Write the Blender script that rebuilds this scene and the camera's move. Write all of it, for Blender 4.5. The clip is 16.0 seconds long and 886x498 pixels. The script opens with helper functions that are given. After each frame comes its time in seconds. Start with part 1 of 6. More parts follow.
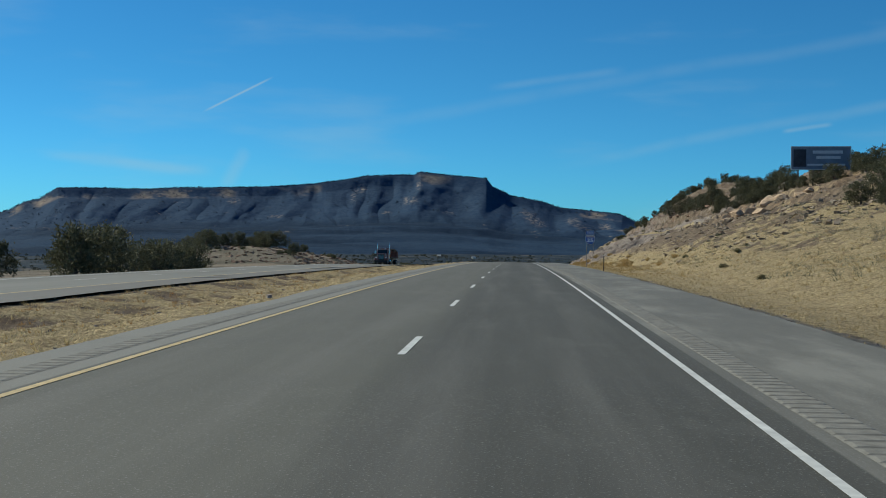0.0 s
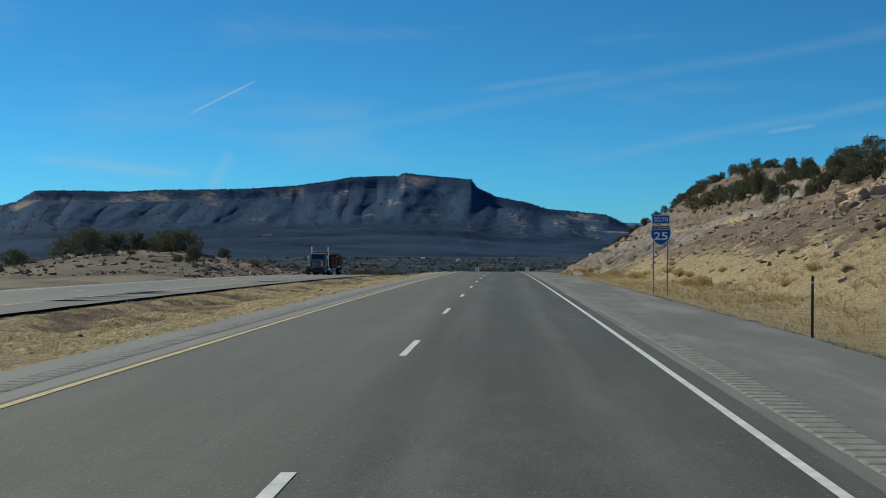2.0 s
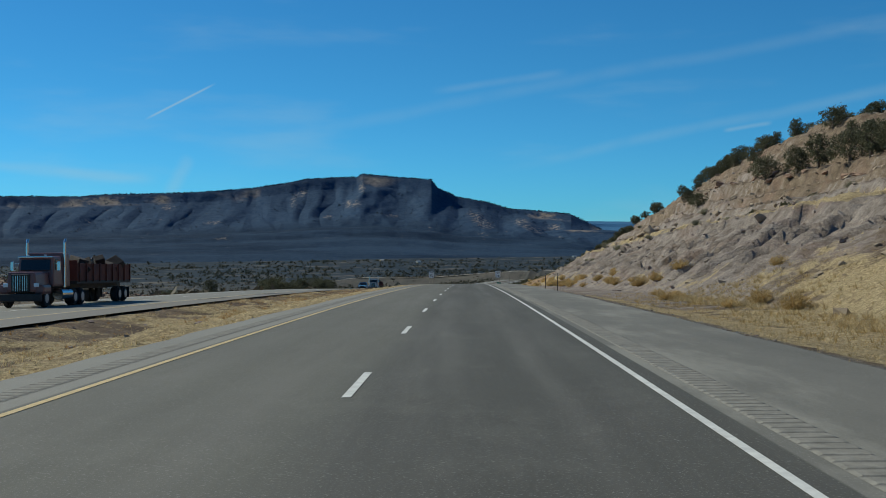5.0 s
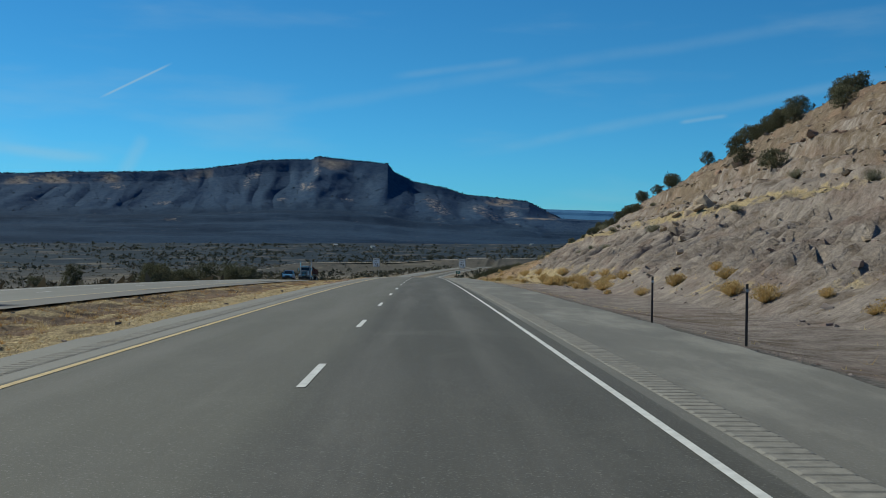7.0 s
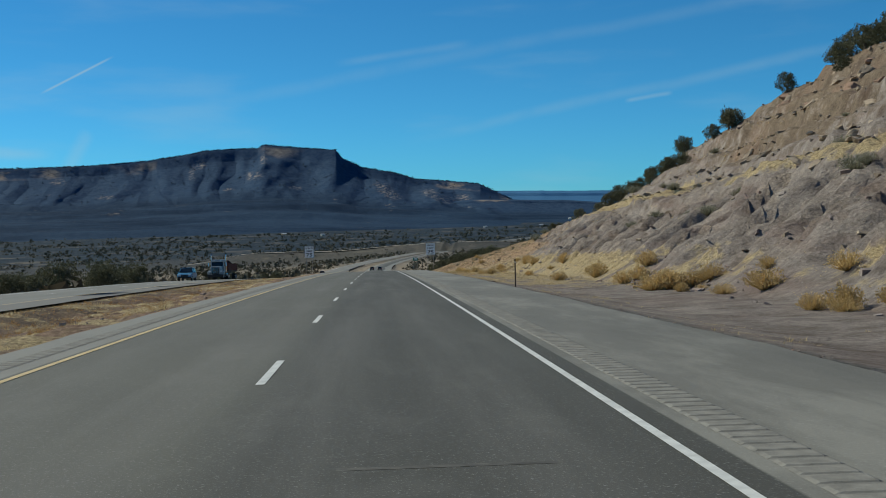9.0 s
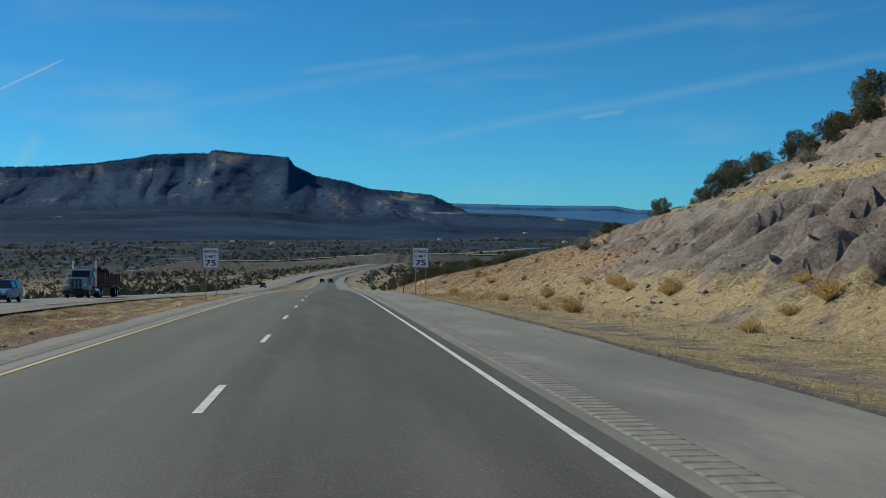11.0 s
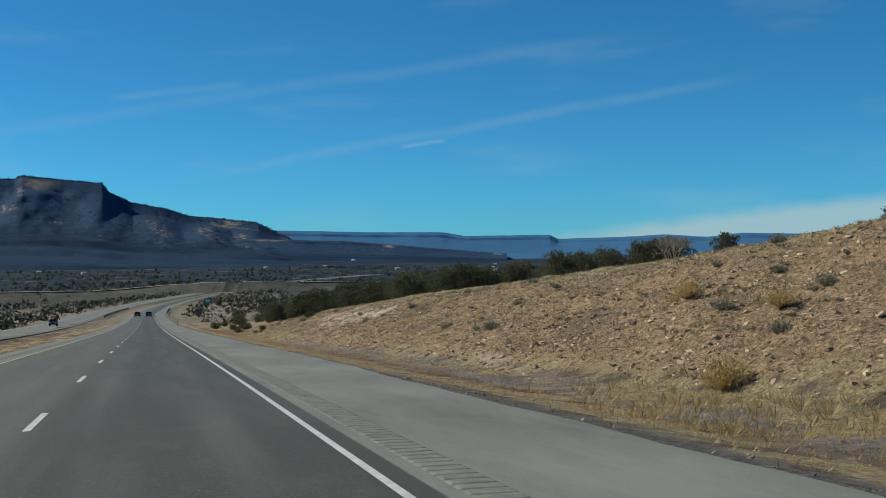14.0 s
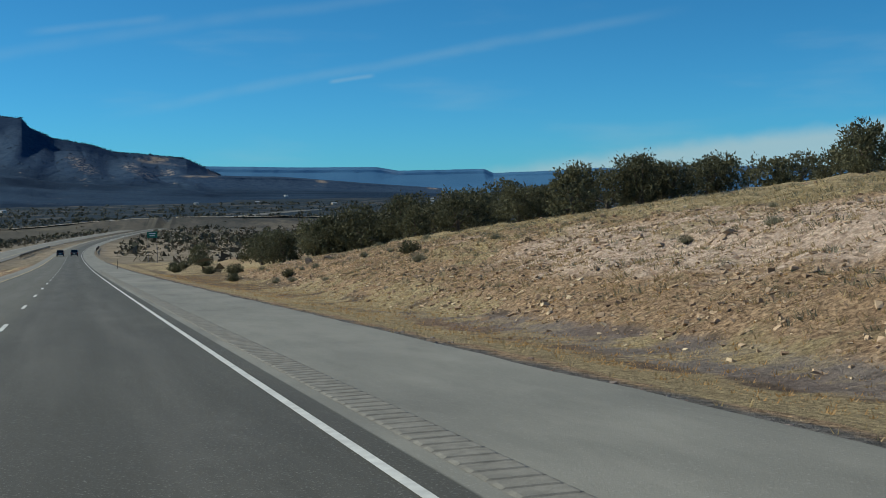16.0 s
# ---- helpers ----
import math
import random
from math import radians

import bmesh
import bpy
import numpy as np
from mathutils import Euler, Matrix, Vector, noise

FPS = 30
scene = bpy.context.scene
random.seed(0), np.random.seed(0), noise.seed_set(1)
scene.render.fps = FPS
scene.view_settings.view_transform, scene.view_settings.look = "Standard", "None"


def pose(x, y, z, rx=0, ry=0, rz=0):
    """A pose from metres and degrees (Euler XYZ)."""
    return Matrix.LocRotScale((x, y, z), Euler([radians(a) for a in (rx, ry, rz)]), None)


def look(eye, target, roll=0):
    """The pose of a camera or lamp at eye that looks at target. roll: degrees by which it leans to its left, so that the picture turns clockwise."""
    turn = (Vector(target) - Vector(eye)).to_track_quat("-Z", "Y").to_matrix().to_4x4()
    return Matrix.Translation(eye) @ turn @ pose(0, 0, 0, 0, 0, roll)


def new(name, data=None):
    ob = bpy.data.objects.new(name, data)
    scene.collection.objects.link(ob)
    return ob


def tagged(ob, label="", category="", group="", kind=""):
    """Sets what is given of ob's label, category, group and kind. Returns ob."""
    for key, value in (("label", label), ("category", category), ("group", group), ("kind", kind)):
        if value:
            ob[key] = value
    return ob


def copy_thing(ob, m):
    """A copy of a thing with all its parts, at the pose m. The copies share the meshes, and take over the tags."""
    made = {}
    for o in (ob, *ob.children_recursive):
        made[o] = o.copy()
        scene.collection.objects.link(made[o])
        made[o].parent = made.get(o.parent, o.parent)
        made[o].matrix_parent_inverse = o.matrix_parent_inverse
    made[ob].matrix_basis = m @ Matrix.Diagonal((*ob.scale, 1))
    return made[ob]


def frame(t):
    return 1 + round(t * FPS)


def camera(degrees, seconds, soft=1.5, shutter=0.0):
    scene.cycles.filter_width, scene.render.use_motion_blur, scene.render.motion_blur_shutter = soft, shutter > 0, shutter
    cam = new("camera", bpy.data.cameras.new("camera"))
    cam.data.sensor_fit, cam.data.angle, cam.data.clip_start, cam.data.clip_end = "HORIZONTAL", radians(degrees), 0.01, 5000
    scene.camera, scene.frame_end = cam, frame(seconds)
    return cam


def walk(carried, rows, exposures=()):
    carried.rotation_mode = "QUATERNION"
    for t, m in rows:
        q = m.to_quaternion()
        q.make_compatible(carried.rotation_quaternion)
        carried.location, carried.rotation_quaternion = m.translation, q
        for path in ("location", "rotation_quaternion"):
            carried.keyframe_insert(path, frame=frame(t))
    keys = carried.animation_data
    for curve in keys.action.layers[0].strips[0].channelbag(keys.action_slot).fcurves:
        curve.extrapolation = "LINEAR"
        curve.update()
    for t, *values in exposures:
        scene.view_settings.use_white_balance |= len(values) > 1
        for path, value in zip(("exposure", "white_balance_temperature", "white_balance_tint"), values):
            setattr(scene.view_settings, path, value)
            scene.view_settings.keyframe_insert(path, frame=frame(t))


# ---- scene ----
cam = camera(41.73, 16.0, soft=0.9)
# seconds, place in metres, tilt, lean and heading in degrees
ROWS = [
    (0.0, 0.040, 0.00, 1.532, 89.42, -0.63, 3.63),
    (0.5, -0.019, 14.87, 1.475, 89.83, 0.30, 3.58),
    (1.0, -0.053, 29.74, 1.401, 90.01, 0.13, 2.88),
    (1.5, -0.045, 44.61, 1.302, 89.59, -0.05, 3.28),
    (2.0, -0.042, 59.48, 1.169, 89.54, -0.35, 2.92),
    (2.5, -0.037, 74.35, 1.008, 89.76, -0.19, 2.69),
    (3.0, -0.055, 89.22, 0.824, 89.71, -0.33, 2.67),
    (3.5, -0.049, 104.09, 0.621, 89.34, 0.22, 2.65),
    (4.0, -0.034, 118.96, 0.400, 89.79, 0.27, 2.06),
    (4.5, -0.109, 133.83, 0.163, 89.90, -0.11, 1.63),
    (5.0, -0.124, 148.70, -0.089, 89.61, 0.49, 1.02),
    (7.5, 0.082, 224.50, -1.806, 88.92, -0.48, -1.68),
    (8.0, 0.153, 239.70, -2.240, 88.96, 0.79, -2.53),
    (8.5, 0.161, 254.90, -2.696, 88.62, 0.82, -2.85),
    (9.0, 0.173, 270.10, -3.173, 88.17, 1.37, -3.57),
    (11.5, 0.550, 347.90, -5.970, 89.30, -0.26, -6.76),
    (12.0, 0.710, 363.49, -6.600, 89.82, 0.20, -8.05),
    (12.5, 0.812, 379.08, -7.249, 89.80, 0.07, -8.94),
    (13.0, 0.898, 394.66, -7.916, 89.97, 0.49, -10.68),
    (13.5, 1.013, 410.25, -8.617, 90.24, 0.34, -13.14),
    (14.0, 1.108, 425.84, -9.366, 90.13, 0.42, -14.63),
    (14.5, 1.225, 441.43, -10.156, 90.81, -0.65, -15.28),
    (15.0, 1.294, 457.02, -10.981, 89.79, -0.07, -16.07),
    (15.5, 1.397, 472.61, -11.831, 88.75, 0.64, -17.33),
    (16.0, 1.478, 488.20, -12.697, 86.93, 0.85, -18.09),
]
walk(cam, [(t, pose(*r)) for t, *r in ROWS], exposures=[(0.0, 0.0, 6500, 2), (16.0, 0.0, 6500, 2)])

# ---- the road's line ----
_S = np.arange(-400.0, 4200.0, 1.0)
_G = np.interp(_S, [-400, 0, 30, 60, 90, 120, 150, 225, 270, 348, 395, 426, 457, 488, 600, 700, 800, 900, 1100, 1400, 1800, 4200],
               [0.004, -0.0032, -0.0055, -0.0101, -0.0131, -0.0155, -0.0175, -0.0279, -0.0320, -0.0398, -0.0434, -0.0495,
                -0.0540, -0.0560, -0.0520, -0.0450, -0.0380, -0.0280, -0.0200, -0.0120, 0.0, 0.0])
_Z = np.cumsum(_G)
_Z -= np.interp(0, _S, _Z)
_TURN = np.radians(np.interp(_S, [-400, 120, 240, 400, 760, 840, 2200, 4200], [0, 0, 0.17, 0.33, 0.36, 1.0, 27.0, 27.0]))
_X = np.cumsum(np.sin(_TURN))
_X -= np.interp(0, _S, _X)
_Y = np.cumsum(np.cos(_TURN))
_Y -= np.interp(0, _S, _Y)


def road_z(y):
    return np.interp(y, _Y, _Z)


def road_x(y):
    return np.interp(y, _Y, _X)


def road_point(s, u, lift=0.0):
    """Points u metres to the right of the road's line at s metres along it (arrays)."""
    a = np.interp(s, _S, _TURN)
    return np.stack([np.interp(s, _S, _X) + u * np.cos(a), np.interp(s, _S, _Y) - u * np.sin(a),
                     np.interp(s, _S, _Z) + lift + 0 * u], -1)


# ---- light ----
SUN_AZ, SUN_EL = -62.0, 38.0          # degrees to the right of straight ahead, and up
world = bpy.data.worlds.new("sky")
scene.world = world
world.use_nodes = True
wn, wl = world.node_tree.nodes, world.node_tree.links
wn.clear()
w_out = wn.new("ShaderNodeOutputWorld")
w_bg = wn.new("ShaderNodeBackground")
w_sky = wn.new("ShaderNodeTexSky")
w_sky.sky_type = "NISHITA"
w_sky.sun_disc = False
w_sky.sun_elevation = radians(SUN_EL)
w_sky.sun_rotation = radians(SUN_AZ)
w_sky.altitude, w_sky.air_density, w_sky.dust_density, w_sky.ozone_density = 1900, 1.0, 0.25, 3.0
w_bg.inputs["Strength"].default_value = 0.076
w_co = wn.new("ShaderNodeTexCoord")


def w_math(op, a, b=None, c=None):
    n = wn.new("ShaderNodeMath")
    n.operation = op
    for i, v in enumerate((a, b, c)):
        if v is None:
            continue
        if isinstance(v, (int, float)):
            n.inputs[i].default_value = v
        else:
            wl.new(v, n.inputs[i])
    return n.outputs[0]


def w_dot(v):
    n = wn.new("ShaderNodeVectorMath")
    n.operation = "DOT_PRODUCT"
    wl.new(w_co.outputs["Generated"], n.inputs[0])
    n.inputs[1].default_value = v
    return n.outputs["Value"]


def w_ramp(v, lo, hi, a, b):
    n = wn.new("ShaderNodeMapRange")
    n.interpolation_type = "SMOOTHSTEP"
    wl.new(v, n.inputs["Value"])
    for k, x in zip(("From Min", "From Max", "To Min", "To Max"), (lo, hi, a, b)):
        n.inputs[k].default_value = x
    return n.outputs["Result"]


def w_noise(scale, detail, stretch=(1, 1, 1)):
    m = wn.new("ShaderNodeMapping")
    m.inputs["Scale"].default_value = stretch
    wl.new(w_co.outputs["Generated"], m.inputs["Vector"])
    n = wn.new("ShaderNodeTexNoise")
    n.inputs["Scale"].default_value, n.inputs["Detail"].default_value = scale, detail
    wl.new(m.outputs["Vector"], n.inputs["Vector"])
    return n.outputs["Fac"]


w_break = w_noise(34, 5)
w_wobble = w_math("MULTIPLY", w_math("SUBTRACT", w_noise(9, 4), 0.5), 0.012)


def vapour(normal, mid, half, width, amount, ragged):
    """One vapour trail: a thin band along a great circle of the sky."""
    off = w_math("ABSOLUTE", w_math("ADD", w_dot(normal), w_math("MULTIPLY", w_wobble, ragged)))
    band = w_ramp(off, 0.0, width, 1.0, 0.0)
    along = w_dot(mid)
    ends = w_ramp(along, math.cos(half), math.cos(half * 0.55), 0.0, 1.0)
    m = w_math("MULTIPLY", band, ends)
    thin = w_ramp(w_break, 0.5 - 0.25 * ragged - 0.2, 0.62, 1 - 0.75 * ragged, 1.0)
    return w_math("MULTIPLY", w_math("MULTIPLY", m, thin), amount)


trails = [
    vapour((0.4330, 0.2127, -0.8759), (-0.2350, 0.9648, 0.1182), 0.034, 0.0015, 0.42, 0.0),
    vapour((0.1745, 0.1167, -0.9777), (0.1152, 0.9837, 0.1380), 0.34, 0.0080, 0.085, 1.0),
    vapour((0.1296, 0.1295, -0.9831), (0.0322, 0.9904, 0.1347), 0.062, 0.0050, 0.12, 0.6),
    vapour((0.1910, 0.0546, -0.9801), (0.2720, 0.9564, 0.1063), 0.26, 0.0070, 0.12, 0.9),
    vapour((0.1883, 0.0481, -0.9809), (0.2358, 0.9674, 0.0927), 0.020, 0.0028, 0.25, 0.5),
    vapour((0.8450, 0.2362, -0.4798), (-0.2388, 0.9694, 0.0567), 0.022, 0.0090, 0.18, 1.0),
    vapour((-0.0905, 0.0315, -0.9954), (-0.3220, 0.9449, 0.0592), 0.075, 0.0070, 0.20, 1.0),
]
veil = trails[0]
for extra in trails[1:]:
    veil = w_math("ADD", veil, extra)
# thin high haze in streaks, and a pale bank low over the horizon
high = w_math("MULTIPLY", w_ramp(w_noise(5.5, 6, (1, 1, 5)), 0.5, 0.78, 0.0, 0.16), 1.0)
w_sep = wn.new("ShaderNodeSeparateXYZ")
wl.new(w_co.outputs["Generated"], w_sep.inputs[0])
lean = w_math("ADD", w_math("MULTIPLY_ADD", w_sep.outputs["X"], -0.13, w_sep.outputs["Z"]), w_math("MULTIPLY", w_math("SUBTRACT", w_break, 0.5), 0.012))
bank = w_math("MULTIPLY", w_ramp(lean, -0.042, -0.026, 0.75, 0.0), w_ramp(w_sep.outputs["X"], 0.20, 0.46, 0.0, 1.0))
veil = w_math("MINIMUM", w_math("ADD", w_math("ADD", veil, high), bank), 0.8)
w_mix = wn.new("ShaderNodeMix")
w_mix.data_type = "RGBA"
w_tint = wn.new("ShaderNodeMix")
w_tint.data_type, w_tint.blend_type = "RGBA", "MULTIPLY"
w_tint.inputs["Factor"].default_value = 1.0
w_tint.inputs["B"].default_value = (0.262, 0.83, 1.20, 1)
wl.new(w_sky.outputs["Color"], w_tint.inputs["A"])
w_low = wn.new("ShaderNodeMix")
w_low.data_type, w_low.blend_type = "RGBA", "MULTIPLY"
wl.new(w_ramp(w_sep.outputs["Z"], 0.0, 0.16, 1.0, 0.0), w_low.inputs["Factor"])
wl.new(w_tint.outputs["Result"], w_low.inputs["A"])
w_low.inputs["B"].default_value = (1.02, 1.04, 1.13, 1)
wl.new(w_low.outputs["Result"], w_mix.inputs["A"])
w_mix.inputs["B"].default_value = (5.2, 6.8, 7.6, 1)
wl.new(veil, w_mix.inputs["Factor"])
wl.new(w_mix.outputs["Result"], w_bg.inputs["Color"])
wl.new(w_bg.outputs["Background"], w_out.inputs["Surface"])

sun = new("sun", bpy.data.lights.new("sun", "SUN"))
sun.data.energy, sun.data.angle, sun.data.color = 4.4, radians(0.53), (1.0, 0.935, 0.79)
_a, _e = radians(SUN_AZ), radians(SUN_EL)
sun.matrix_world = look((0, 0, 60), (-math.sin(_a) * math.cos(_e), -math.cos(_a) * math.cos(_e), 60 - math.sin(_e)))

# ---- materials ----


def material(name, rough=0.9, metal=0.0, spec=0.3):
    m = bpy.data.materials.new(name)
    m.use_nodes = True
    b = m.node_tree.nodes["Principled BSDF"]
    b.inputs["Roughness"].default_value = rough
    b.inputs["Metallic"].default_value = metal
    b.inputs["Specular IOR Level"].default_value = spec
    return m, m.node_tree.nodes, m.node_tree.links, b


def n_noise(nodes, links, scale, detail=4, rough=0.55, vec=None, stretch=None):
    n = nodes.new("ShaderNodeTexNoise")
    n.inputs["Scale"].default_value, n.inputs["Detail"].default_value, n.inputs["Roughness"].default_value = scale, detail, rough
    if vec is None:
        vec = nodes.new("ShaderNodeNewGeometry").outputs["Position"]
    if stretch:
        mp = nodes.new("ShaderNodeMapping")
        mp.inputs["Scale"].default_value = stretch
        links.new(vec, mp.inputs["Vector"])
        vec = mp.outputs["Vector"]
    links.new(vec, n.inputs["Vector"])
    return n.outputs["Fac"]


def n_range(nodes, links, v, lo, hi, a=0.0, b=1.0):
    n = nodes.new("ShaderNodeMapRange")
    links.new(v, n.inputs["Value"])
    for k, x in zip(("From Min", "From Max", "To Min", "To Max"), (lo, hi, a, b)):
        n.inputs[k].default_value = x
    return n.outputs["Result"]


def n_mix(nodes, links, f, a, b, mode="MIX"):
    n = nodes.new("ShaderNodeMix")
    n.data_type, n.blend_type = "RGBA", mode
    for key, v in (("Factor", f), ("A", a), ("B", b)):
        if isinstance(v, (tuple, list)):
            n.inputs[key].default_value = (*v, 1)
        elif isinstance(v, (int, float)):
            n.inputs[key].default_value = v
        else:
            links.new(v, n.inputs[key])
    return n.outputs["Result"]


def n_mul(nodes, links, a, b, op="MULTIPLY"):
    n = nodes.new("ShaderNodeMath")
    n.operation = op
    n.use_clamp = op != "SUBTRACT"
    for i, v in enumerate((a, b)):
        if isinstance(v, (int, float)):
            n.inputs[i].default_value = v
        else:
            links.new(v, n.inputs[i])
    return n.outputs[0]


def n_bump(nodes, links, bsdf, height, strength, distance):
    n = nodes.new("ShaderNodeBump")
    n.inputs["Strength"].default_value, n.inputs["Distance"].default_value = strength, distance
    links.new(height, n.inputs["Height"])
    links.new(n.outputs["Normal"], bsdf.inputs["Normal"])


def n_attr(nodes, name):
    n = nodes.new("ShaderNodeAttribute")
    n.attribute_name = name
    return n.outputs["Fac"]


def plain(name, colour, rough=0.6, metal=0.0, spec=0.4, vary=0.15, scale=3.0, bump=0.0):
    """A worn, plainly coloured surface with mottling at two scales."""
    m, nodes, links, b = material(name, rough, metal, spec)
    n1 = n_noise(nodes, links, scale, 5)
    n2 = n_noise(nodes, links, scale * 9, 3)
    dark = tuple(c * (1 - vary) for c in colour)
    light = tuple(min(1, c * (1 + vary)) for c in colour)
    mix = n_mix(nodes, links, n_range(nodes, links, n1, 0.3, 0.7), dark, light)
    mix = n_mix(nodes, links, n_range(nodes, links, n2, 0.3, 0.7, 0, vary), mix, dark)
    links.new(mix, b.inputs["Base Color"])
    if bump:
        n_bump(nodes, links, b, n2, bump, 0.02)
    return m


def leafy(name, dark, light, through_light=0.25):
    m, nodes, links, b = material(name, 0.75, 0, 0.25)
    g = nodes.new("ShaderNodeNewGeometry")
    oi = nodes.new("ShaderNodeObjectInfo")
    c = n_mix(nodes, links, g.outputs["Random Per Island"], dark, light)
    c2 = n_mix(nodes, links, n_range(nodes, links, oi.outputs["Random"], 0, 1, 0, 0.5), c, tuple(x * 0.65 for x in dark))
    links.new(c2, b.inputs["Base Color"])
    tr = nodes.new("ShaderNodeBsdfTranslucent")
    links.new(c2, tr.inputs["Color"])
    mx = nodes.new("ShaderNodeMixShader")
    mx.inputs["Fac"].default_value = through_light
    links.new(b.outputs["BSDF"], mx.inputs[1])
    links.new(tr.outputs["BSDF"], mx.inputs[2])
    links.new(mx.outputs["Shader"], nodes["Material Output"].inputs["Surface"])
    return m


def make_asphalt():
    m, nodes, links, b = material("asphalt", 0.85, 0, 0.35)
    pos = nodes.new("ShaderNodeNewGeometry").outputs["Position"]
    u = n_attr(nodes, "across")
    speck = n_noise(nodes, links, 38, 2, 0.8)
    coarse = n_noise(nodes, links, 1.0, 5, 0.6, stretch=(1.4, 0.06, 1))
    blot = n_noise(nodes, links, 0.22, 4, 0.6)
    # older pale left lane, newer dark right lane, grey shoulders
    lane = n_range(nodes, links, u, -1.75, -1.1)
    shoulder = n_range(nodes, links, u, 2.42, 2.45)
    c = n_mix(nodes, links, lane, (0.098, 0.095, 0.078), (0.056, 0.054, 0.045))
    sp = nodes.new("ShaderNodeSeparateXYZ")
    links.new(pos, sp.inputs[0])
    renewed = n_range(nodes, links, sp.outputs["Y"], 300, 400)
    c = n_mix(nodes, links, shoulder, c, n_mix(nodes, links, renewed, (0.130, 0.125, 0.108), (0.184, 0.180, 0.157)))
    left = n_range(nodes, links, u, -5.05, -5.0, 1, 0)
    stain = n_noise(nodes, links, 0.5, 6, 0.7, stretch=(1.0, 0.22, 1))
    c = n_mix(nodes, links, n_mul(nodes, links, shoulder, n_range(nodes, links, stain, 0.48, 0.62, 0, 0.5)), c, (0.28, 0.27, 0.235))
    c = n_mix(nodes, links, n_mul(nodes, links, shoulder, n_range(nodes, links, stain, 0.32, 0.45, 0.6, 0)), c, (0.095, 0.092, 0.082))
    c = n_mix(nodes, links, left, c, (0.205, 0.198, 0.175))
    # polished tracks where wheels run
    for centre in (-0.75, 0.95, -4.2, -2.5):
        d2 = nodes.new("ShaderNodeMath")
        d2.operation = "ABSOLUTE"
        s1 = nodes.new("ShaderNodeMath")
        s1.operation = "ADD"
        links.new(u, s1.inputs[0])
        s1.inputs[1].default_value = -centre
        links.new(s1.outputs[0], d2.inputs[0])
        f = n_range(nodes, links, d2.outputs[0], 0.1, 0.65, 0.16, 0.0)
        c = n_mix(nodes, links, n_mul(nodes, links, f, n_range(nodes, links, coarse, 0.3, 0.6)), c, (0.19, 0.18, 0.165))
    c = n_mix(nodes, links, n_range(nodes, links, coarse, 0.42, 0.75, 0, 0.14), c, (0.24, 0.23, 0.21))
    c = n_mix(nodes, links, n_range(nodes, links, blot, 0.45, 0.75, 0, 0.25), c, (0.07, 0.068, 0.066))
    c = n_mix(nodes, links, n_range(nodes, links, speck, 0.58, 0.80, 0, 0.65), c, (0.36, 0.35, 0.33))
    c = n_mix(nodes, links, n_range(nodes, links, speck, 0.15, 0.4, 0.4, 0), c, (0.04, 0.04, 0.04))
    worn = n_noise(nodes, links, 0.9, 6, 0.7, stretch=(0.9, 0.35, 1))
    c = n_mix(nodes, links, n_range(nodes, links, worn, 0.54, 0.74, 0, 0.20), c, (0.19, 0.182, 0.162))
    links.new(c, b.inputs["Base Color"])
    n_bump(nodes, links, b, speck, 0.35, 0.012)
    return m


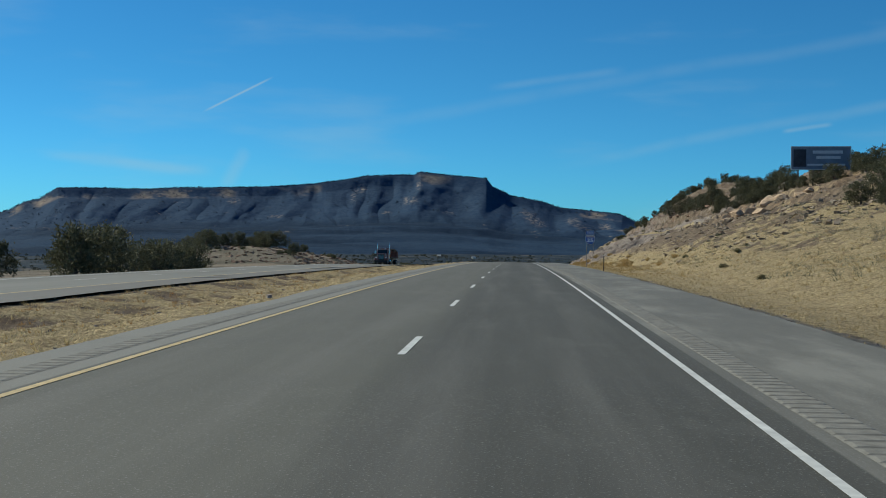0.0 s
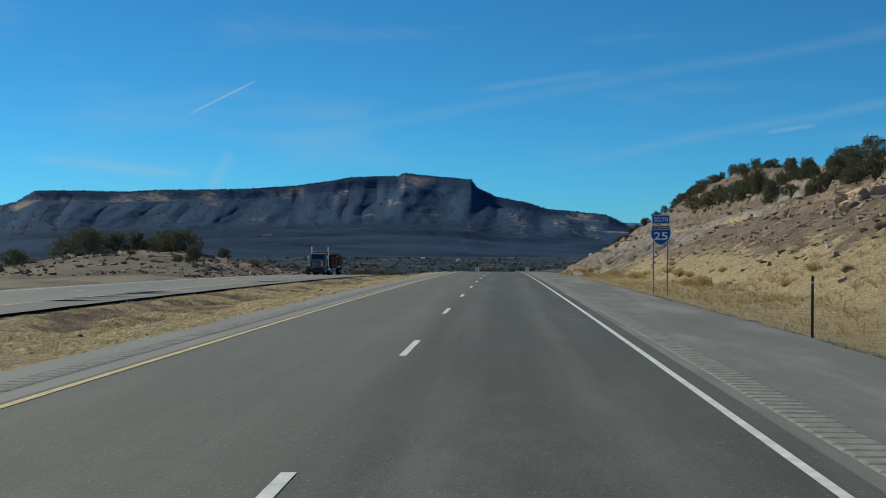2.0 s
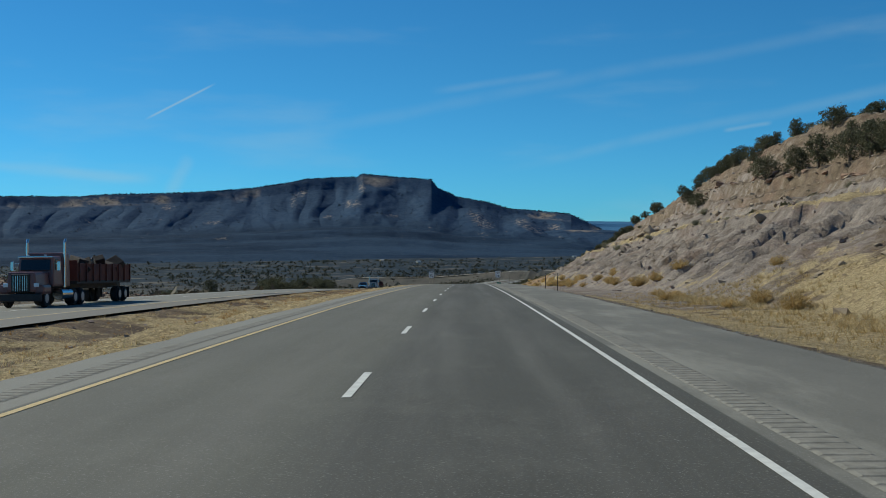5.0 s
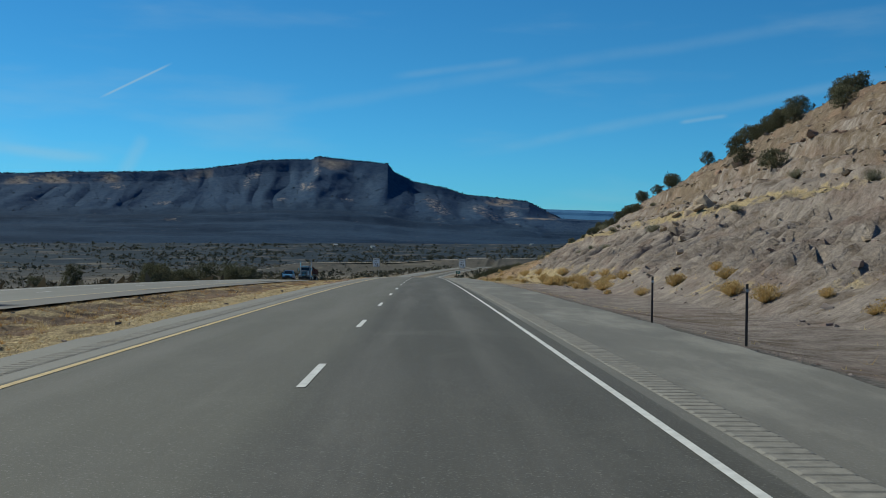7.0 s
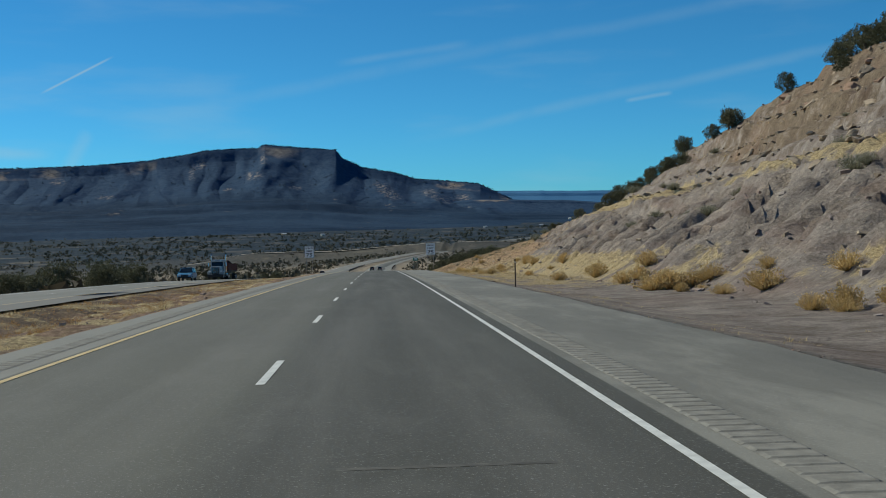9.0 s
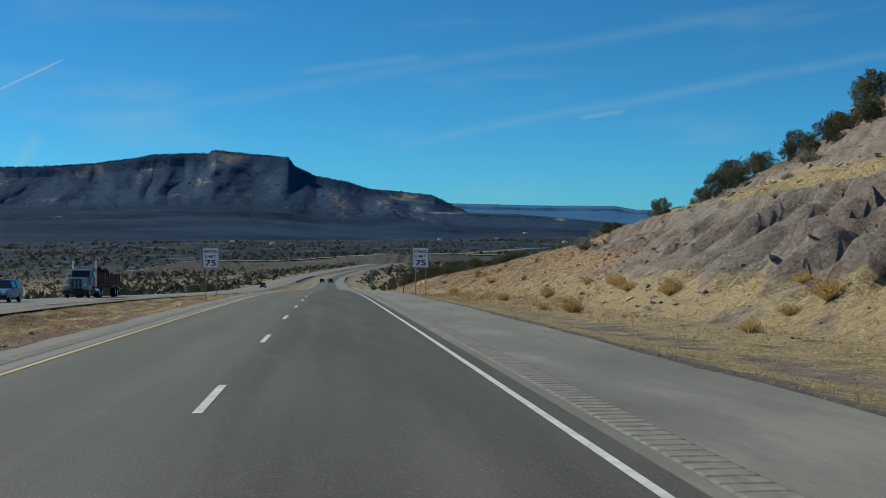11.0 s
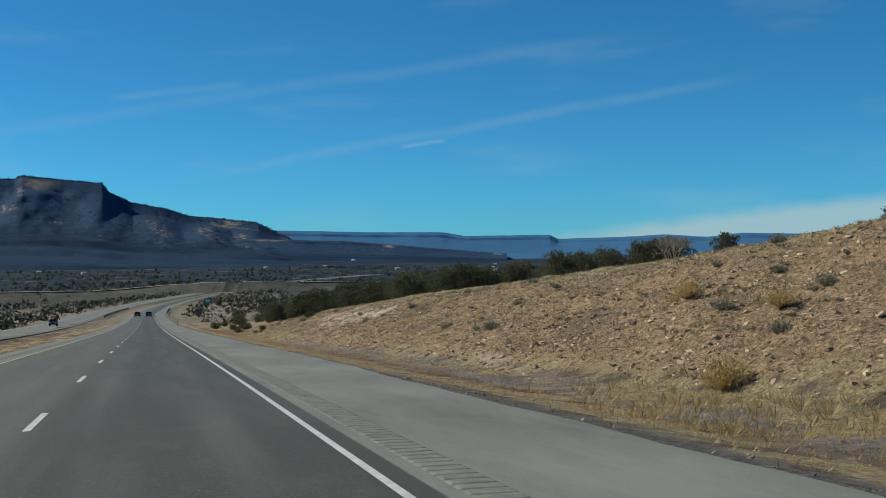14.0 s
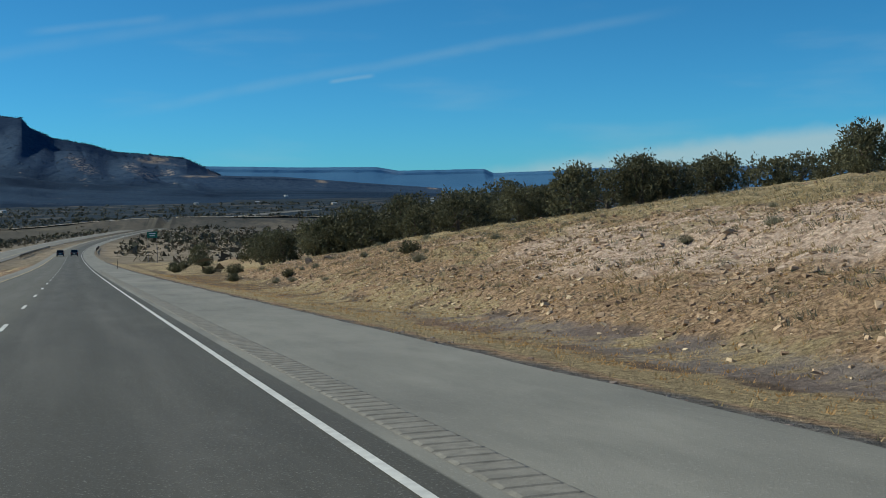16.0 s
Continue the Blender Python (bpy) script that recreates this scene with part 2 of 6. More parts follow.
def make_ground():
    m, nodes, links, b = material("dry_ground", 0.95, 0, 0.1)
    fine = n_noise(nodes, links, 5.5, 6, 0.7)
    mid = n_noise(nodes, links, 0.75, 6, 0.65)
    big = n_noise(nodes, links, 0.11, 5, 0.6)
    vast = n_noise(nodes, links, 0.013, 6, 0.62)
    soil = n_mix(nodes, links, n_range(nodes, links, mid, 0.3, 0.7), (0.128, 0.097, 0.070), (0.250, 0.192, 0.138))
    soil = n_mix(nodes, links, n_range(nodes, links, fine, 0.55, 0.8, 0, 0.6), soil, (0.34, 0.285, 0.215))
    straw = n_mix(nodes, links, n_range(nodes, links, n_noise(nodes, links, 9.0, 6, 0.8), 0.36, 0.64), (0.20, 0.152, 0.086), (0.58, 0.462, 0.270))
    straw = n_mix(nodes, links, n_range(nodes, links, n_noise(nodes, links, 1.6, 6, 0.75), 0.50, 0.66, 0, 0.75), straw, (0.185, 0.132, 0.080))
    mud = n_mix(nodes, links, n_range(nodes, links, mid, 0.35, 0.7), (0.176, 0.147, 0.130), (0.345, 0.298, 0.262))
    mud = n_mix(nodes, links, n_range(nodes, links, n_noise(nodes, links, 0.5, 4, 0.6, stretch=(0.2, 0.2, 1.6)), 0.5, 0.7, 0, 0.5), mud, (0.19, 0.125, 0.105))
    rub = n_mix(nodes, links, n_range(nodes, links, fine, 0.35, 0.65), (0.195, 0.120, 0.070), (0.58, 0.405, 0.255))
    rub = n_mix(nodes, links, n_range(nodes, links, mid, 0.52, 0.68, 0, 0.65), rub, (0.17, 0.105, 0.070))
    rub = n_mix(nodes, links, n_range(nodes, links, n_noise(nodes, links, 1.7, 5, 0.7), 0.54, 0.70, 0, 0.6), rub, (0.25, 0.225, 0.135))
    redd = n_mix(nodes, links, n_range(nodes, links, fine, 0.35, 0.65), (0.165, 0.108, 0.078), (0.30, 0.212, 0.152))
    grav = n_mix(nodes, links, n_range(nodes, links, fine, 0.35, 0.65), (0.09, 0.085, 0.08), (0.22, 0.205, 0.19))

    def zone(name, n, spread):
        a = n_attr(nodes, name)
        s = n_mul(nodes, links, n_range(nodes, links, n, 0.5 - spread, 0.5 + spread, -0.5, 0.5), a, "ADD")
        return n_range(nodes, links, s, 0.35, 0.65)

    soil = n_mix(nodes, links, n_range(nodes, links, n_noise(nodes, links, 0.33, 6, 0.7), 0.48, 0.64, 0, 0.75), soil, (0.105, 0.072, 0.055))
    c = n_mix(nodes, links, zone("mud", mid, 0.4), soil, mud)
    c = n_mix(nodes, links, zone("rubble", mid, 0.35), c, rub)
    # dark flecks painted into the rubble as shaded gaps between its stones
    crevice_shade = n_noise(nodes, links, 11, 4, 0.75)
    c = n_mix(nodes, links, n_mul(nodes, links, n_attr(nodes, "rubble"), n_range(nodes, links, crevice_shade, 0.30, 0.52, 0.85, 0)), c, (0.085, 0.062, 0.047))
    pink = n_mix(nodes, links, n_range(nodes, links, fine, 0.35, 0.65), (0.36, 0.250, 0.185), (0.76, 0.60, 0.48))
    c = n_mix(nodes, links, zone("pink", mid, 0.35), c, pink)
    c = n_mix(nodes, links, zone("red", big, 0.3), c, redd)
    c = n_mix(nodes, links, zone("straw", mid, 0.25), c, straw)
    c = n_mix(nodes, links, zone("gravel", mid, 0.5), c, grav)
    grit = n_range(nodes, links, n_noise(nodes, links, 6.5, 7, 0.82), 0.30, 0.70, 0.48, 1.42)
    c = n_mix(nodes, links, 1.0, c, grit, "MULTIPLY")
    # sage and scrub far off
    scrub = n_mix(nodes, links, n_range(nodes, links, n_noise(nodes, links, 0.09, 6, 0.75), 0.45, 0.6), (0.255, 0.208, 0.156), (0.105, 0.094, 0.072))
    scrub = n_mix(nodes, links, n_range(nodes, links, vast, 0.45, 0.62), scrub, (0.155, 0.136, 0.102))
    scrub = n_mix(nodes, links, n_range(nodes, links, n_mul(nodes, links, n_noise(nodes, links, 0.045, 7, 0.7), n_attr(nodes, "open"), "ADD"), 0.95, 1.14, 0, 0.72), scrub, (0.36, 0.285, 0.205))
    c = n_mix(nodes, links, zone("far", big, 0.3), c, scrub)
    # distant wood cover, its colour also tinted blue to paint in haze
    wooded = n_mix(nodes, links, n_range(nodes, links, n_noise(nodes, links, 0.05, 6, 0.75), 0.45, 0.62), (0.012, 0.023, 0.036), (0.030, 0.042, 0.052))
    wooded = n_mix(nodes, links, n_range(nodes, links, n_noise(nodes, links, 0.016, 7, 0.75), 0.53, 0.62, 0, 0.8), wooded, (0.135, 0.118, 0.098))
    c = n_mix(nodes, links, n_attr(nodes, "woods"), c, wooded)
    links.new(c, b.inputs["Base Color"])
    h = n_mix(nodes, links, 0.45, fine, mid)
    h = n_mix(nodes, links, 0.35, h, n_noise(nodes, links, 2.2, 7, 0.75, stretch=(0.6, 1.6, 1.0)))
    n_bump(nodes, links, b, h, 1.0, 0.42)
    return m


def make_mesa():
    m, nodes, links, b = material("hazed_wooded_mesa", 0.95, 0, 0.05)
    up = n_attr(nodes, "rise")
    far = n_attr(nodes, "distant")
    crest = n_attr(nodes, "crest")
    woods = n_noise(nodes, links, 0.0075, 8, 0.70)
    tiny = n_noise(nodes, links, 0.055, 6, 0.80)
    band = n_noise(nodes, links, 0.010, 6, 0.65, stretch=(0.16, 0.16, 2.6))
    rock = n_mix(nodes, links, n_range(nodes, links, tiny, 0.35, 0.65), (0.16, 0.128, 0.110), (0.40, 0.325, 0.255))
    # soil and tree colours have the blue haze of distance painted in
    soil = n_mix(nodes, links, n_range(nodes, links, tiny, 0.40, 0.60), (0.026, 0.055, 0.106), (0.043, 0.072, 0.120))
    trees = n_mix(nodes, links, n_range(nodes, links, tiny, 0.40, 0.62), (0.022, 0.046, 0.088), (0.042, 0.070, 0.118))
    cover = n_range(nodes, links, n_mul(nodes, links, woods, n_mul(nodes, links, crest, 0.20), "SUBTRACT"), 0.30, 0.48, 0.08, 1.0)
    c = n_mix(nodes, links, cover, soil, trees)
    # dark wooded terraces on the lower slopes, tinted with the same painted haze
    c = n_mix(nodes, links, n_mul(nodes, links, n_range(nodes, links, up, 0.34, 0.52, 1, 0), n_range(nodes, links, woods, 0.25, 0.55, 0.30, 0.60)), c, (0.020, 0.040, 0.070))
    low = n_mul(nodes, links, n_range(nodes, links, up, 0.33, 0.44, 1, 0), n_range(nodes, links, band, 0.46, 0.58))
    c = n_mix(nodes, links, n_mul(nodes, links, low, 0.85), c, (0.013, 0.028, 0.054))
    # bare rock: broken cliff band under the rim, and patches on the spurs
    cliff = n_mul(nodes, links, n_mul(nodes, links, n_range(nodes, links, up, 0.80, 0.86), n_range(nodes, links, up, 0.95, 0.99, 1, 0)),
                  n_mul(nodes, links, n_range(nodes, links, crest, 0.72, 0.92), n_range(nodes, links, woods, 0.44, 0.54)))
    spots = n_mul(nodes, links, n_range(nodes, links, n_noise(nodes, links, 0.011, 5, 0.75), 0.62, 0.70), n_mul(nodes, links, n_range(nodes, links, tiny, 0.46, 0.58), n_range(nodes, links, crest, 0.45, 0.8)))
    c = n_mix(nodes, links, n_mul(nodes, links, cliff, 0.9), c, rock)
    c = n_mix(nodes, links, n_mul(nodes, links, spots, 0.75), c, rock)
    c = n_mix(nodes, links, n_mul(nodes, links, n_range(nodes, links, n_attr(nodes, "bright"), 0.3, 1.0, 0, 0.8), n_range(nodes, links, tiny, 0.49, 0.57)), c, rock)
    # haze over the far mesa, painted as a pale blue mixed into its colour
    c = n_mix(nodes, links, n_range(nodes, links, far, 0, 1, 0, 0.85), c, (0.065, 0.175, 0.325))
    links.new(c, b.inputs["Base Color"])
    n_bump(nodes, links, b, n_mix(nodes, links, 0.5, tiny, woods), 0.5, 16.0)
    return m


def make_rock(name, a, b_, stain):
    m, nodes, links, b = material(name, 0.92, 0, 0.15)
    oi = nodes.new("ShaderNodeObjectInfo")
    g = nodes.new("ShaderNodeNewGeometry")
    n1 = n_noise(nodes, links, 1.6, 6, 0.65)
    n2 = n_noise(nodes, links, 14, 4, 0.6)
    c = n_mix(nodes, links, n_range(nodes, links, n1, 0.3, 0.7), a, b_)
    c = n_mix(nodes, links, n_range(nodes, links, g.outputs["Random Per Island"], 0, 0.72, 0.8, 0), c, stain)
    c = n_mix(nodes, links, n_range(nodes, links, g.outputs["Random Per Island"], 0.86, 0.93, 0, 0.55), c, tuple(min(0.8, x * 1.35) for x in b_))
    c = n_mix(nodes, links, n_range(nodes, links, oi.outputs["Random"], 0, 1, 0, 0.3), c, b_)
    c = n_mix(nodes, links, n_range(nodes, links, n2, 0.55, 0.8, 0, 0.4), c, stain)
    links.new(c, b.inputs["Base Color"])
    n_bump(nodes, links, b, n2, 0.5, 0.05)
    return m


def make_old_asphalt():
    m, nodes, links, b = material("old_asphalt", 0.88, 0, 0.3)
    u = n_attr(nodes, "across")
    n1 = n_noise(nodes, links, 0.35, 5, 0.6, stretch=(1, 0.08, 1))
    n2 = n_noise(nodes, links, 22, 3, 0.7)
    c = n_mix(nodes, links, n_range(nodes, links, n1, 0.3, 0.7), (0.150, 0.146, 0.130), (0.205, 0.199, 0.178))
    c = n_mix(nodes, links, n_range(nodes, links, u, 4.0, 4.06), c, (0.155, 0.147, 0.133))
    c = n_mix(nodes, links, n_range(nodes, links, n2, 0.6, 0.85, 0, 0.4), c, (0.36, 0.35, 0.33))
    links.new(c, b.inputs["Base Color"])
    n_bump(nodes, links, b, n2, 0.3, 0.01)
    return m


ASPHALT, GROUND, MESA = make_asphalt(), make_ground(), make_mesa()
ROCK = make_rock("sandstone", (0.21, 0.160, 0.115), (0.39, 0.315, 0.235), (0.15, 0.115, 0.088))
RUBBLE = make_rock("tan_rubble", (0.30, 0.200, 0.128), (0.66, 0.490, 0.335), (0.14, 0.086, 0.055))
REDROCK = make_rock("red_brown_sandstone", (0.20, 0.125, 0.092), (0.33, 0.225, 0.165), (0.13, 0.085, 0.066))
MUDROCK = make_rock("mudstone", (0.19, 0.155, 0.14), (0.29, 0.25, 0.225), (0.24, 0.15, 0.12))
WHITE_LINE = plain("white_road_paint", (0.56, 0.56, 0.53), 0.65, vary=0.20, scale=5)
YELLOW_LINE = plain("yellow_road_paint", (0.52, 0.39, 0.19), 0.65, vary=0.20, scale=5)
PATCH = plain("pale_seam", (0.092, 0.087, 0.076), 0.9, vary=0.45, scale=7)
RUMBLE = plain("milled_asphalt", (0.200, 0.190, 0.166), 0.9, vary=0.25, scale=6, bump=0.3)
FAR_LEAF = leafy("distant_juniper_leaf", (0.042, 0.043, 0.029), (0.100, 0.094, 0.062), 0.15)
JUNIPER = leafy("juniper_leaf", (0.066, 0.070, 0.040), (0.172, 0.165, 0.094))
SAGE = leafy("sage_leaf", (0.17, 0.165, 0.112), (0.33, 0.315, 0.222))
STRAW = leafy("straw", (0.42, 0.31, 0.155), (0.74, 0.59, 0.33), 0.3)
GOLD = leafy("golden_shrub", (0.40, 0.275, 0.11), (0.68, 0.50, 0.24), 0.3)
RUST_STRAW = leafy("rusty_straw", (0.40, 0.225, 0.085), (0.66, 0.42, 0.18), 0.3)
BARK = plain("juniper_bark", (0.12, 0.095, 0.075), 0.95, vary=0.3, scale=6, bump=0.6)
TWIG = plain("bare_twig", (0.25, 0.20, 0.16), 0.95, vary=0.2, scale=8)

# ---- helpers for shapes ----
rng = np.random.default_rng(7)


def lattice(ix, iy, seed):
    h = (ix * 374761393 + iy * 668265263 + seed * 1442695041) & 0xFFFFFFFF
    h = ((h ^ (h >> 13)) * 1274126177) & 0xFFFFFFFF
    return ((h ^ (h >> 16)) & 0xFFFF) / 65535.0


def value_noise(x, y, seed=0):
    ix, iy = np.floor(x).astype(np.int64), np.floor(y).astype(np.int64)
    fx, fy = x - ix, y - iy
    fx, fy = fx * fx * (3 - 2 * fx), fy * fy * (3 - 2 * fy)
    a = lattice(ix, iy, seed) * (1 - fx) + lattice(ix + 1, iy, seed) * fx
    b = lattice(ix, iy + 1, seed) * (1 - fx) + lattice(ix + 1, iy + 1, seed) * fx
    return a * (1 - fy) + b * fy


def rough(x, y, size, octaves=4, seed=0, gain=0.5):
    """Layered noise between about -1 and 1; size is the largest bump's width in metres."""
    total, amp, norm = 0.0, 1.0, 0.0
    x, y = np.asarray(x, float) / size, np.asarray(y, float) / size
    for k in range(octaves):
        total = total + amp * (value_noise(x, y, seed + 11 * k) * 2 - 1)
        norm += amp
        amp *= gain
        x, y = x * 2.03 + 17.1, y * 2.03 + 5.7
    return total / norm


def step(v, lo, hi):
    t = np.clip((v - lo) / (hi - lo), 0, 1)
    return t * t * (3 - 2 * t)


def sheet(name, verts, faces, mat, parent=None, smooth=False, attrs=None):
    """A mesh object from arrays of corners and faces."""
    me = bpy.data.meshes.new(name)
    verts, faces = np.asarray(verts, np.float32), np.asarray(faces, np.int32)
    k = faces.shape[1]
    me.vertices.add(len(verts))
    me.vertices.foreach_set("co", verts.ravel())
    me.loops.add(faces.size)
    me.loops.foreach_set("vertex_index", faces.ravel())
    me.polygons.add(len(faces))
    me.polygons.foreach_set("loop_start", np.arange(0, faces.size, k, dtype=np.int32))
    me.polygons.foreach_set("use_smooth", np.full(len(faces), smooth))
    me.update(calc_edges=True)
    for key, values in (attrs or {}).items():
        me.attributes.new(key, "FLOAT", "POINT").data.foreach_set("value", np.asarray(values, np.float32).ravel())
    me.materials.append(mat)
    ob = new(name, me)
    ob.parent = parent
    return ob


def grid_faces(rows, cols):
    i = np.arange(rows * cols).reshape(rows, cols)
    return np.stack([i[:-1, :-1], i[:-1, 1:], i[1:, 1:], i[1:, :-1]], -1).reshape(-1, 4)


def part(name, bm, mat, parent=None, label="", smooth=False):
    """One bmesh becomes one mesh object, under a thing where a parent is given."""
    me = bpy.data.meshes.new(name)
    bm.to_mesh(me)
    bm.free()
    me.materials.append(mat)
    if smooth:
        me.polygons.foreach_set("use_smooth", np.full(len(me.polygons), True))
    ob = new(name, me)
    ob.parent = parent
    if label:
        ob["label"] = label
    return ob


def empty(name, m=None, **tags):
    ob = new(name)
    if m is not None:
        ob.matrix_world = m
    return tagged(ob, **tags)


def block(size, at=(0, 0, 0), bevel=0.0, turn=None, taper=None):
    """A bevelled box as a bmesh; taper narrows its top in x and y."""
    bm = bmesh.new()
    bmesh.ops.create_cube(bm, size=1)
    for v in bm.verts:
        k = (taper if taper and v.co.z > 0 else (1, 1))
        v.co = Vector((v.co.x * size[0] * k[0], v.co.y * size[1] * k[1], v.co.z * size[2]))
    if bevel:
        bmesh.ops.bevel(bm, geom=bm.edges[:], offset=bevel, segments=2, affect="EDGES", profile=0.6)
    m = Matrix.Translation(at)
    if turn is not None:
        m = m @ Euler([radians(a) for a in turn]).to_matrix().to_4x4()
    bmesh.ops.transform(bm, matrix=m, verts=bm.verts)
    return bm


def rod(a, b, r1, r2=None, seg=10):
    bm = bmesh.new()
    a, b = Vector(a), Vector(b)
    d = b - a
    bmesh.ops.create_cone(bm, cap_ends=True, segments=seg, radius1=r1, radius2=r1 if r2 is None else r2, depth=d.length)
    bmesh.ops.transform(bm, matrix=Matrix.Translation((a + b) / 2) @ d.to_track_quat("Z", "Y").to_matrix().to_4x4(), verts=bm.verts)
    return bm


def merge(*bms):
    out = bms[0]
    for other in bms[1:]:
        me = bpy.data.meshes.new("join")
        other.to_mesh(me)
        other.free()
        out.from_mesh(me)
        bpy.data.meshes.remove(me)
    return out


def extruded(outline, depth, at=(0, 0, 0), bevel=0.0):
    """A flat outline in x and z, thickened along y."""
    bm = bmesh.new()
    f = bm.faces.new([bm.verts.new((x, -depth / 2, z)) for x, z in outline])
    r = bmesh.ops.extrude_face_region(bm, geom=[f])
    bmesh.ops.translate(bm, verts=[g for g in r["geom"] if isinstance(g, bmesh.types.BMVert)], vec=(0, depth, 0))
    bmesh.ops.recalc_face_normals(bm, faces=bm.faces[:])
    if bevel:
        bmesh.ops.bevel(bm, geom=bm.edges[:], offset=bevel, segments=1, affect="EDGES")
    bmesh.ops.translate(bm, verts=bm.verts, vec=at)
    return bm


# ---- the ground ----
NODES = [-400, 40, 90, 117, 150, 200, 260, 330, 372, 392, 408, 424, 440, 460, 480, 505, 534, 560, 580, 600, 700, 4200]
TOE = [10, 10.5, 12.5, 14.0, 14.5, 13.5, 13.0, 13.0, 13.5, 14, 14.5, 15, 14.0, 11.3, 10.6, 10.5, 11, 12, 13, 14, 20, 30]
STEEP = [.22, .24, .28, .42, .44, .44, .45, .45, .46, .47, .49, .48, .44, .37, .33, .32, .31, .30, .26, .2, .1, .1]
RIM = [3, 3.2, 4, 7, 13, 18, 20, 24, 24, 21.5, 17.0, 11.3, 6.9, 4.7, 3.5, 3.1, 2.9, 2.2, 1.2, .3, 0, 0]
ONCOMING = -23.4


def height(x, y):
    x, y = np.asarray(x, float), np.asarray(y, float)
    u, zr = x - road_x(y), road_z(y)
    # right: verge, ditch, cut slope, bench above it
    toe, steep, rim = (np.interp(y, NODES, t) for t in (TOE, STEEP, RIM))
    toe = toe + 1.1 * rough(x, y, 16, 3, 3)
    run = np.maximum(u - toe, 0)
    up = run * steep + 0.0048 * np.minimum(run, 40) ** 2 * step(y, 270, 320) * step(y, 450, 410)
    soft = rough(x, y, 9, 4, 5)
    crest = rim + (0.10 + 0.012 * step(y, 455, 490)) * np.minimum(np.maximum(u - toe - rim / np.maximum(steep, .05), 0), 90 - 66 * step(y, 445, 480)) * step(y, 760, 600) + 1.0 * soft * step(rim, 1, 9)
    keen = 1.1 + 1.9 * step(y, 445, 475)
    hill = -np.log(np.exp(-keen * np.minimum(up, 60)) + np.exp(-keen * np.maximum(crest, 0.01))) / keen
    hill = np.maximum(hill, 0) + 0.10 * np.minimum(up, 1)
    slope_zone = step(hill, 0.4, 2.0) * step(crest - hill, -0.3, 1.2)
    # gullies down the weathered mudstone, a bench, and ledges of harder rock above
    shale = step(y, 190, 240) * step(y, 450, 422) * (1 - 0.35 * step(y, 380, 405))
    shift = 0.8 * rough(x, y, 26, 3, 27) + 0.45 * rough(y, u * 0.1, 1.7, 2, 28)
    benched = np.interp(hill + shift, [-3, 0, 4.6, 5.0, 7.6, 12.6, 13.0, 13.7, 15.2, 40], [-3, 0, 4.6, 6.2, 7.3, 11.9, 12.2, 14.3, 14.9, 39.4]) - shift
    hill = hill + shale * step(hill, 0.5, 2) * (benched - hill)
    low = (1 - 0.9 * step(hill, 5.4, 6.4)) * (1 - 0.85 * step(y, 372, 395) * step(hill, 3.4, 2.4))
    warp = 1.3 * rough(x, y, 5, 2, 22)
    p1 = (y - 0.55 * u + 1.6 * warp) / 5.6 + 0.5 * rough(x, y, 30, 2, 25)
    p3 = (y - 0.50 * u + 0.5 * warp) / 1.15 + 0.3 * rough(x, y, 7, 2, 30)
    p2 = (y - 0.45 * u + 0.8 * warp) / 1.9 + 0.4 * rough(x, y, 12, 2, 26)
    ribs = []
    for p, seed, wide in ((p1, 21, 0.13), (p2, 23, 0.22), (p3, 24, 0.38)):
        cell, f = np.floor(p), p - np.floor(p)
        ribs.append((step(f, 0, wide) * (1 - step(f, 0.25, 1.0)) - 0.4) * (0.25 + 1.1 * value_noise(cell * 7.3, u / 4.5, seed)))
    hill = hill + slope_zone * shale * low * step(hill, 0.3, 1.4) * ((0.30 + 1.05 * value_noise(x / 17, y / 17, 29)) * ribs[0] + 0.75 * ribs[1] + 0.32 * ribs[2])
    tier = hill / 2.3 + 0.55 * rough(x, y, 14, 4, 31)
    ledge = (tier - np.floor(tier))
    hill = hill + slope_zone * step(y, 105, 150) * step(y, 470, 440) * (1.15 - 0.75 * step(y, 385, 410)) * (step(ledge, 0.70, 0.86) - ledge) * step(hill, 5.5, 7.5)
    hill = hill + slope_zone * (0.42 * rough(x, y, 1.9, 3, 41, 0.6) + 0.30 * shale * rough(x, y, 0.95, 2, 45, 0.6)) + step(hill, .2, 1.0) * 0.16 * rough(x, y, 3.0, 3, 43) + step(y, 425, 450) * step(y, 610, 585) * step(hill, .1, .5) * 0.20 * rough(x, y, 1.3, 2, 47, 0.7)
    verge = -0.10 - 0.40 * step(u, 5.5, 9.5) + 0.10 * step(u, 9, 13) + 0.07 * rough(x, y, 2.2, 3, 9) * step(u, 6, 7.5)
    right = verge + hill + 0.24 * rough(x, y, 1.4, 3, 48) * step(y, 165, 135) * step(u, 9.5, 11.5)
    right = right - 0.02 * np.maximum(u - 40, 0) * step(y, 560, 700)
    # left: median dip, the other carriageway, open ground falling to the valley
    med = -0.10 - 0.62 * step(u, -6.3, -15.5) - 0.42 * step(u, -6.5, -10) * step(u, -16.3, -12.5)
    med = med + 0.40 * rough(x, y, 1.5, 3, 13) * step(u, -6.4, -7.6) * step(u, ONCOMING + 6.8, ONCOMING + 8.2)
    out = np.maximum(ONCOMING - 5.3 - u, 0)
    knoll = 4.7 * np.exp(-((u + 56) / 22) ** 2 - ((y - 234) / 36) ** 2)
    knoll = knoll * (1 + 0.22 * rough(x, y, 7, 4, 19))
    fall = np.minimum(out * (0.030 + 0.045 * step(y, 235, 330)), 36) * step(y, 1900, 500)
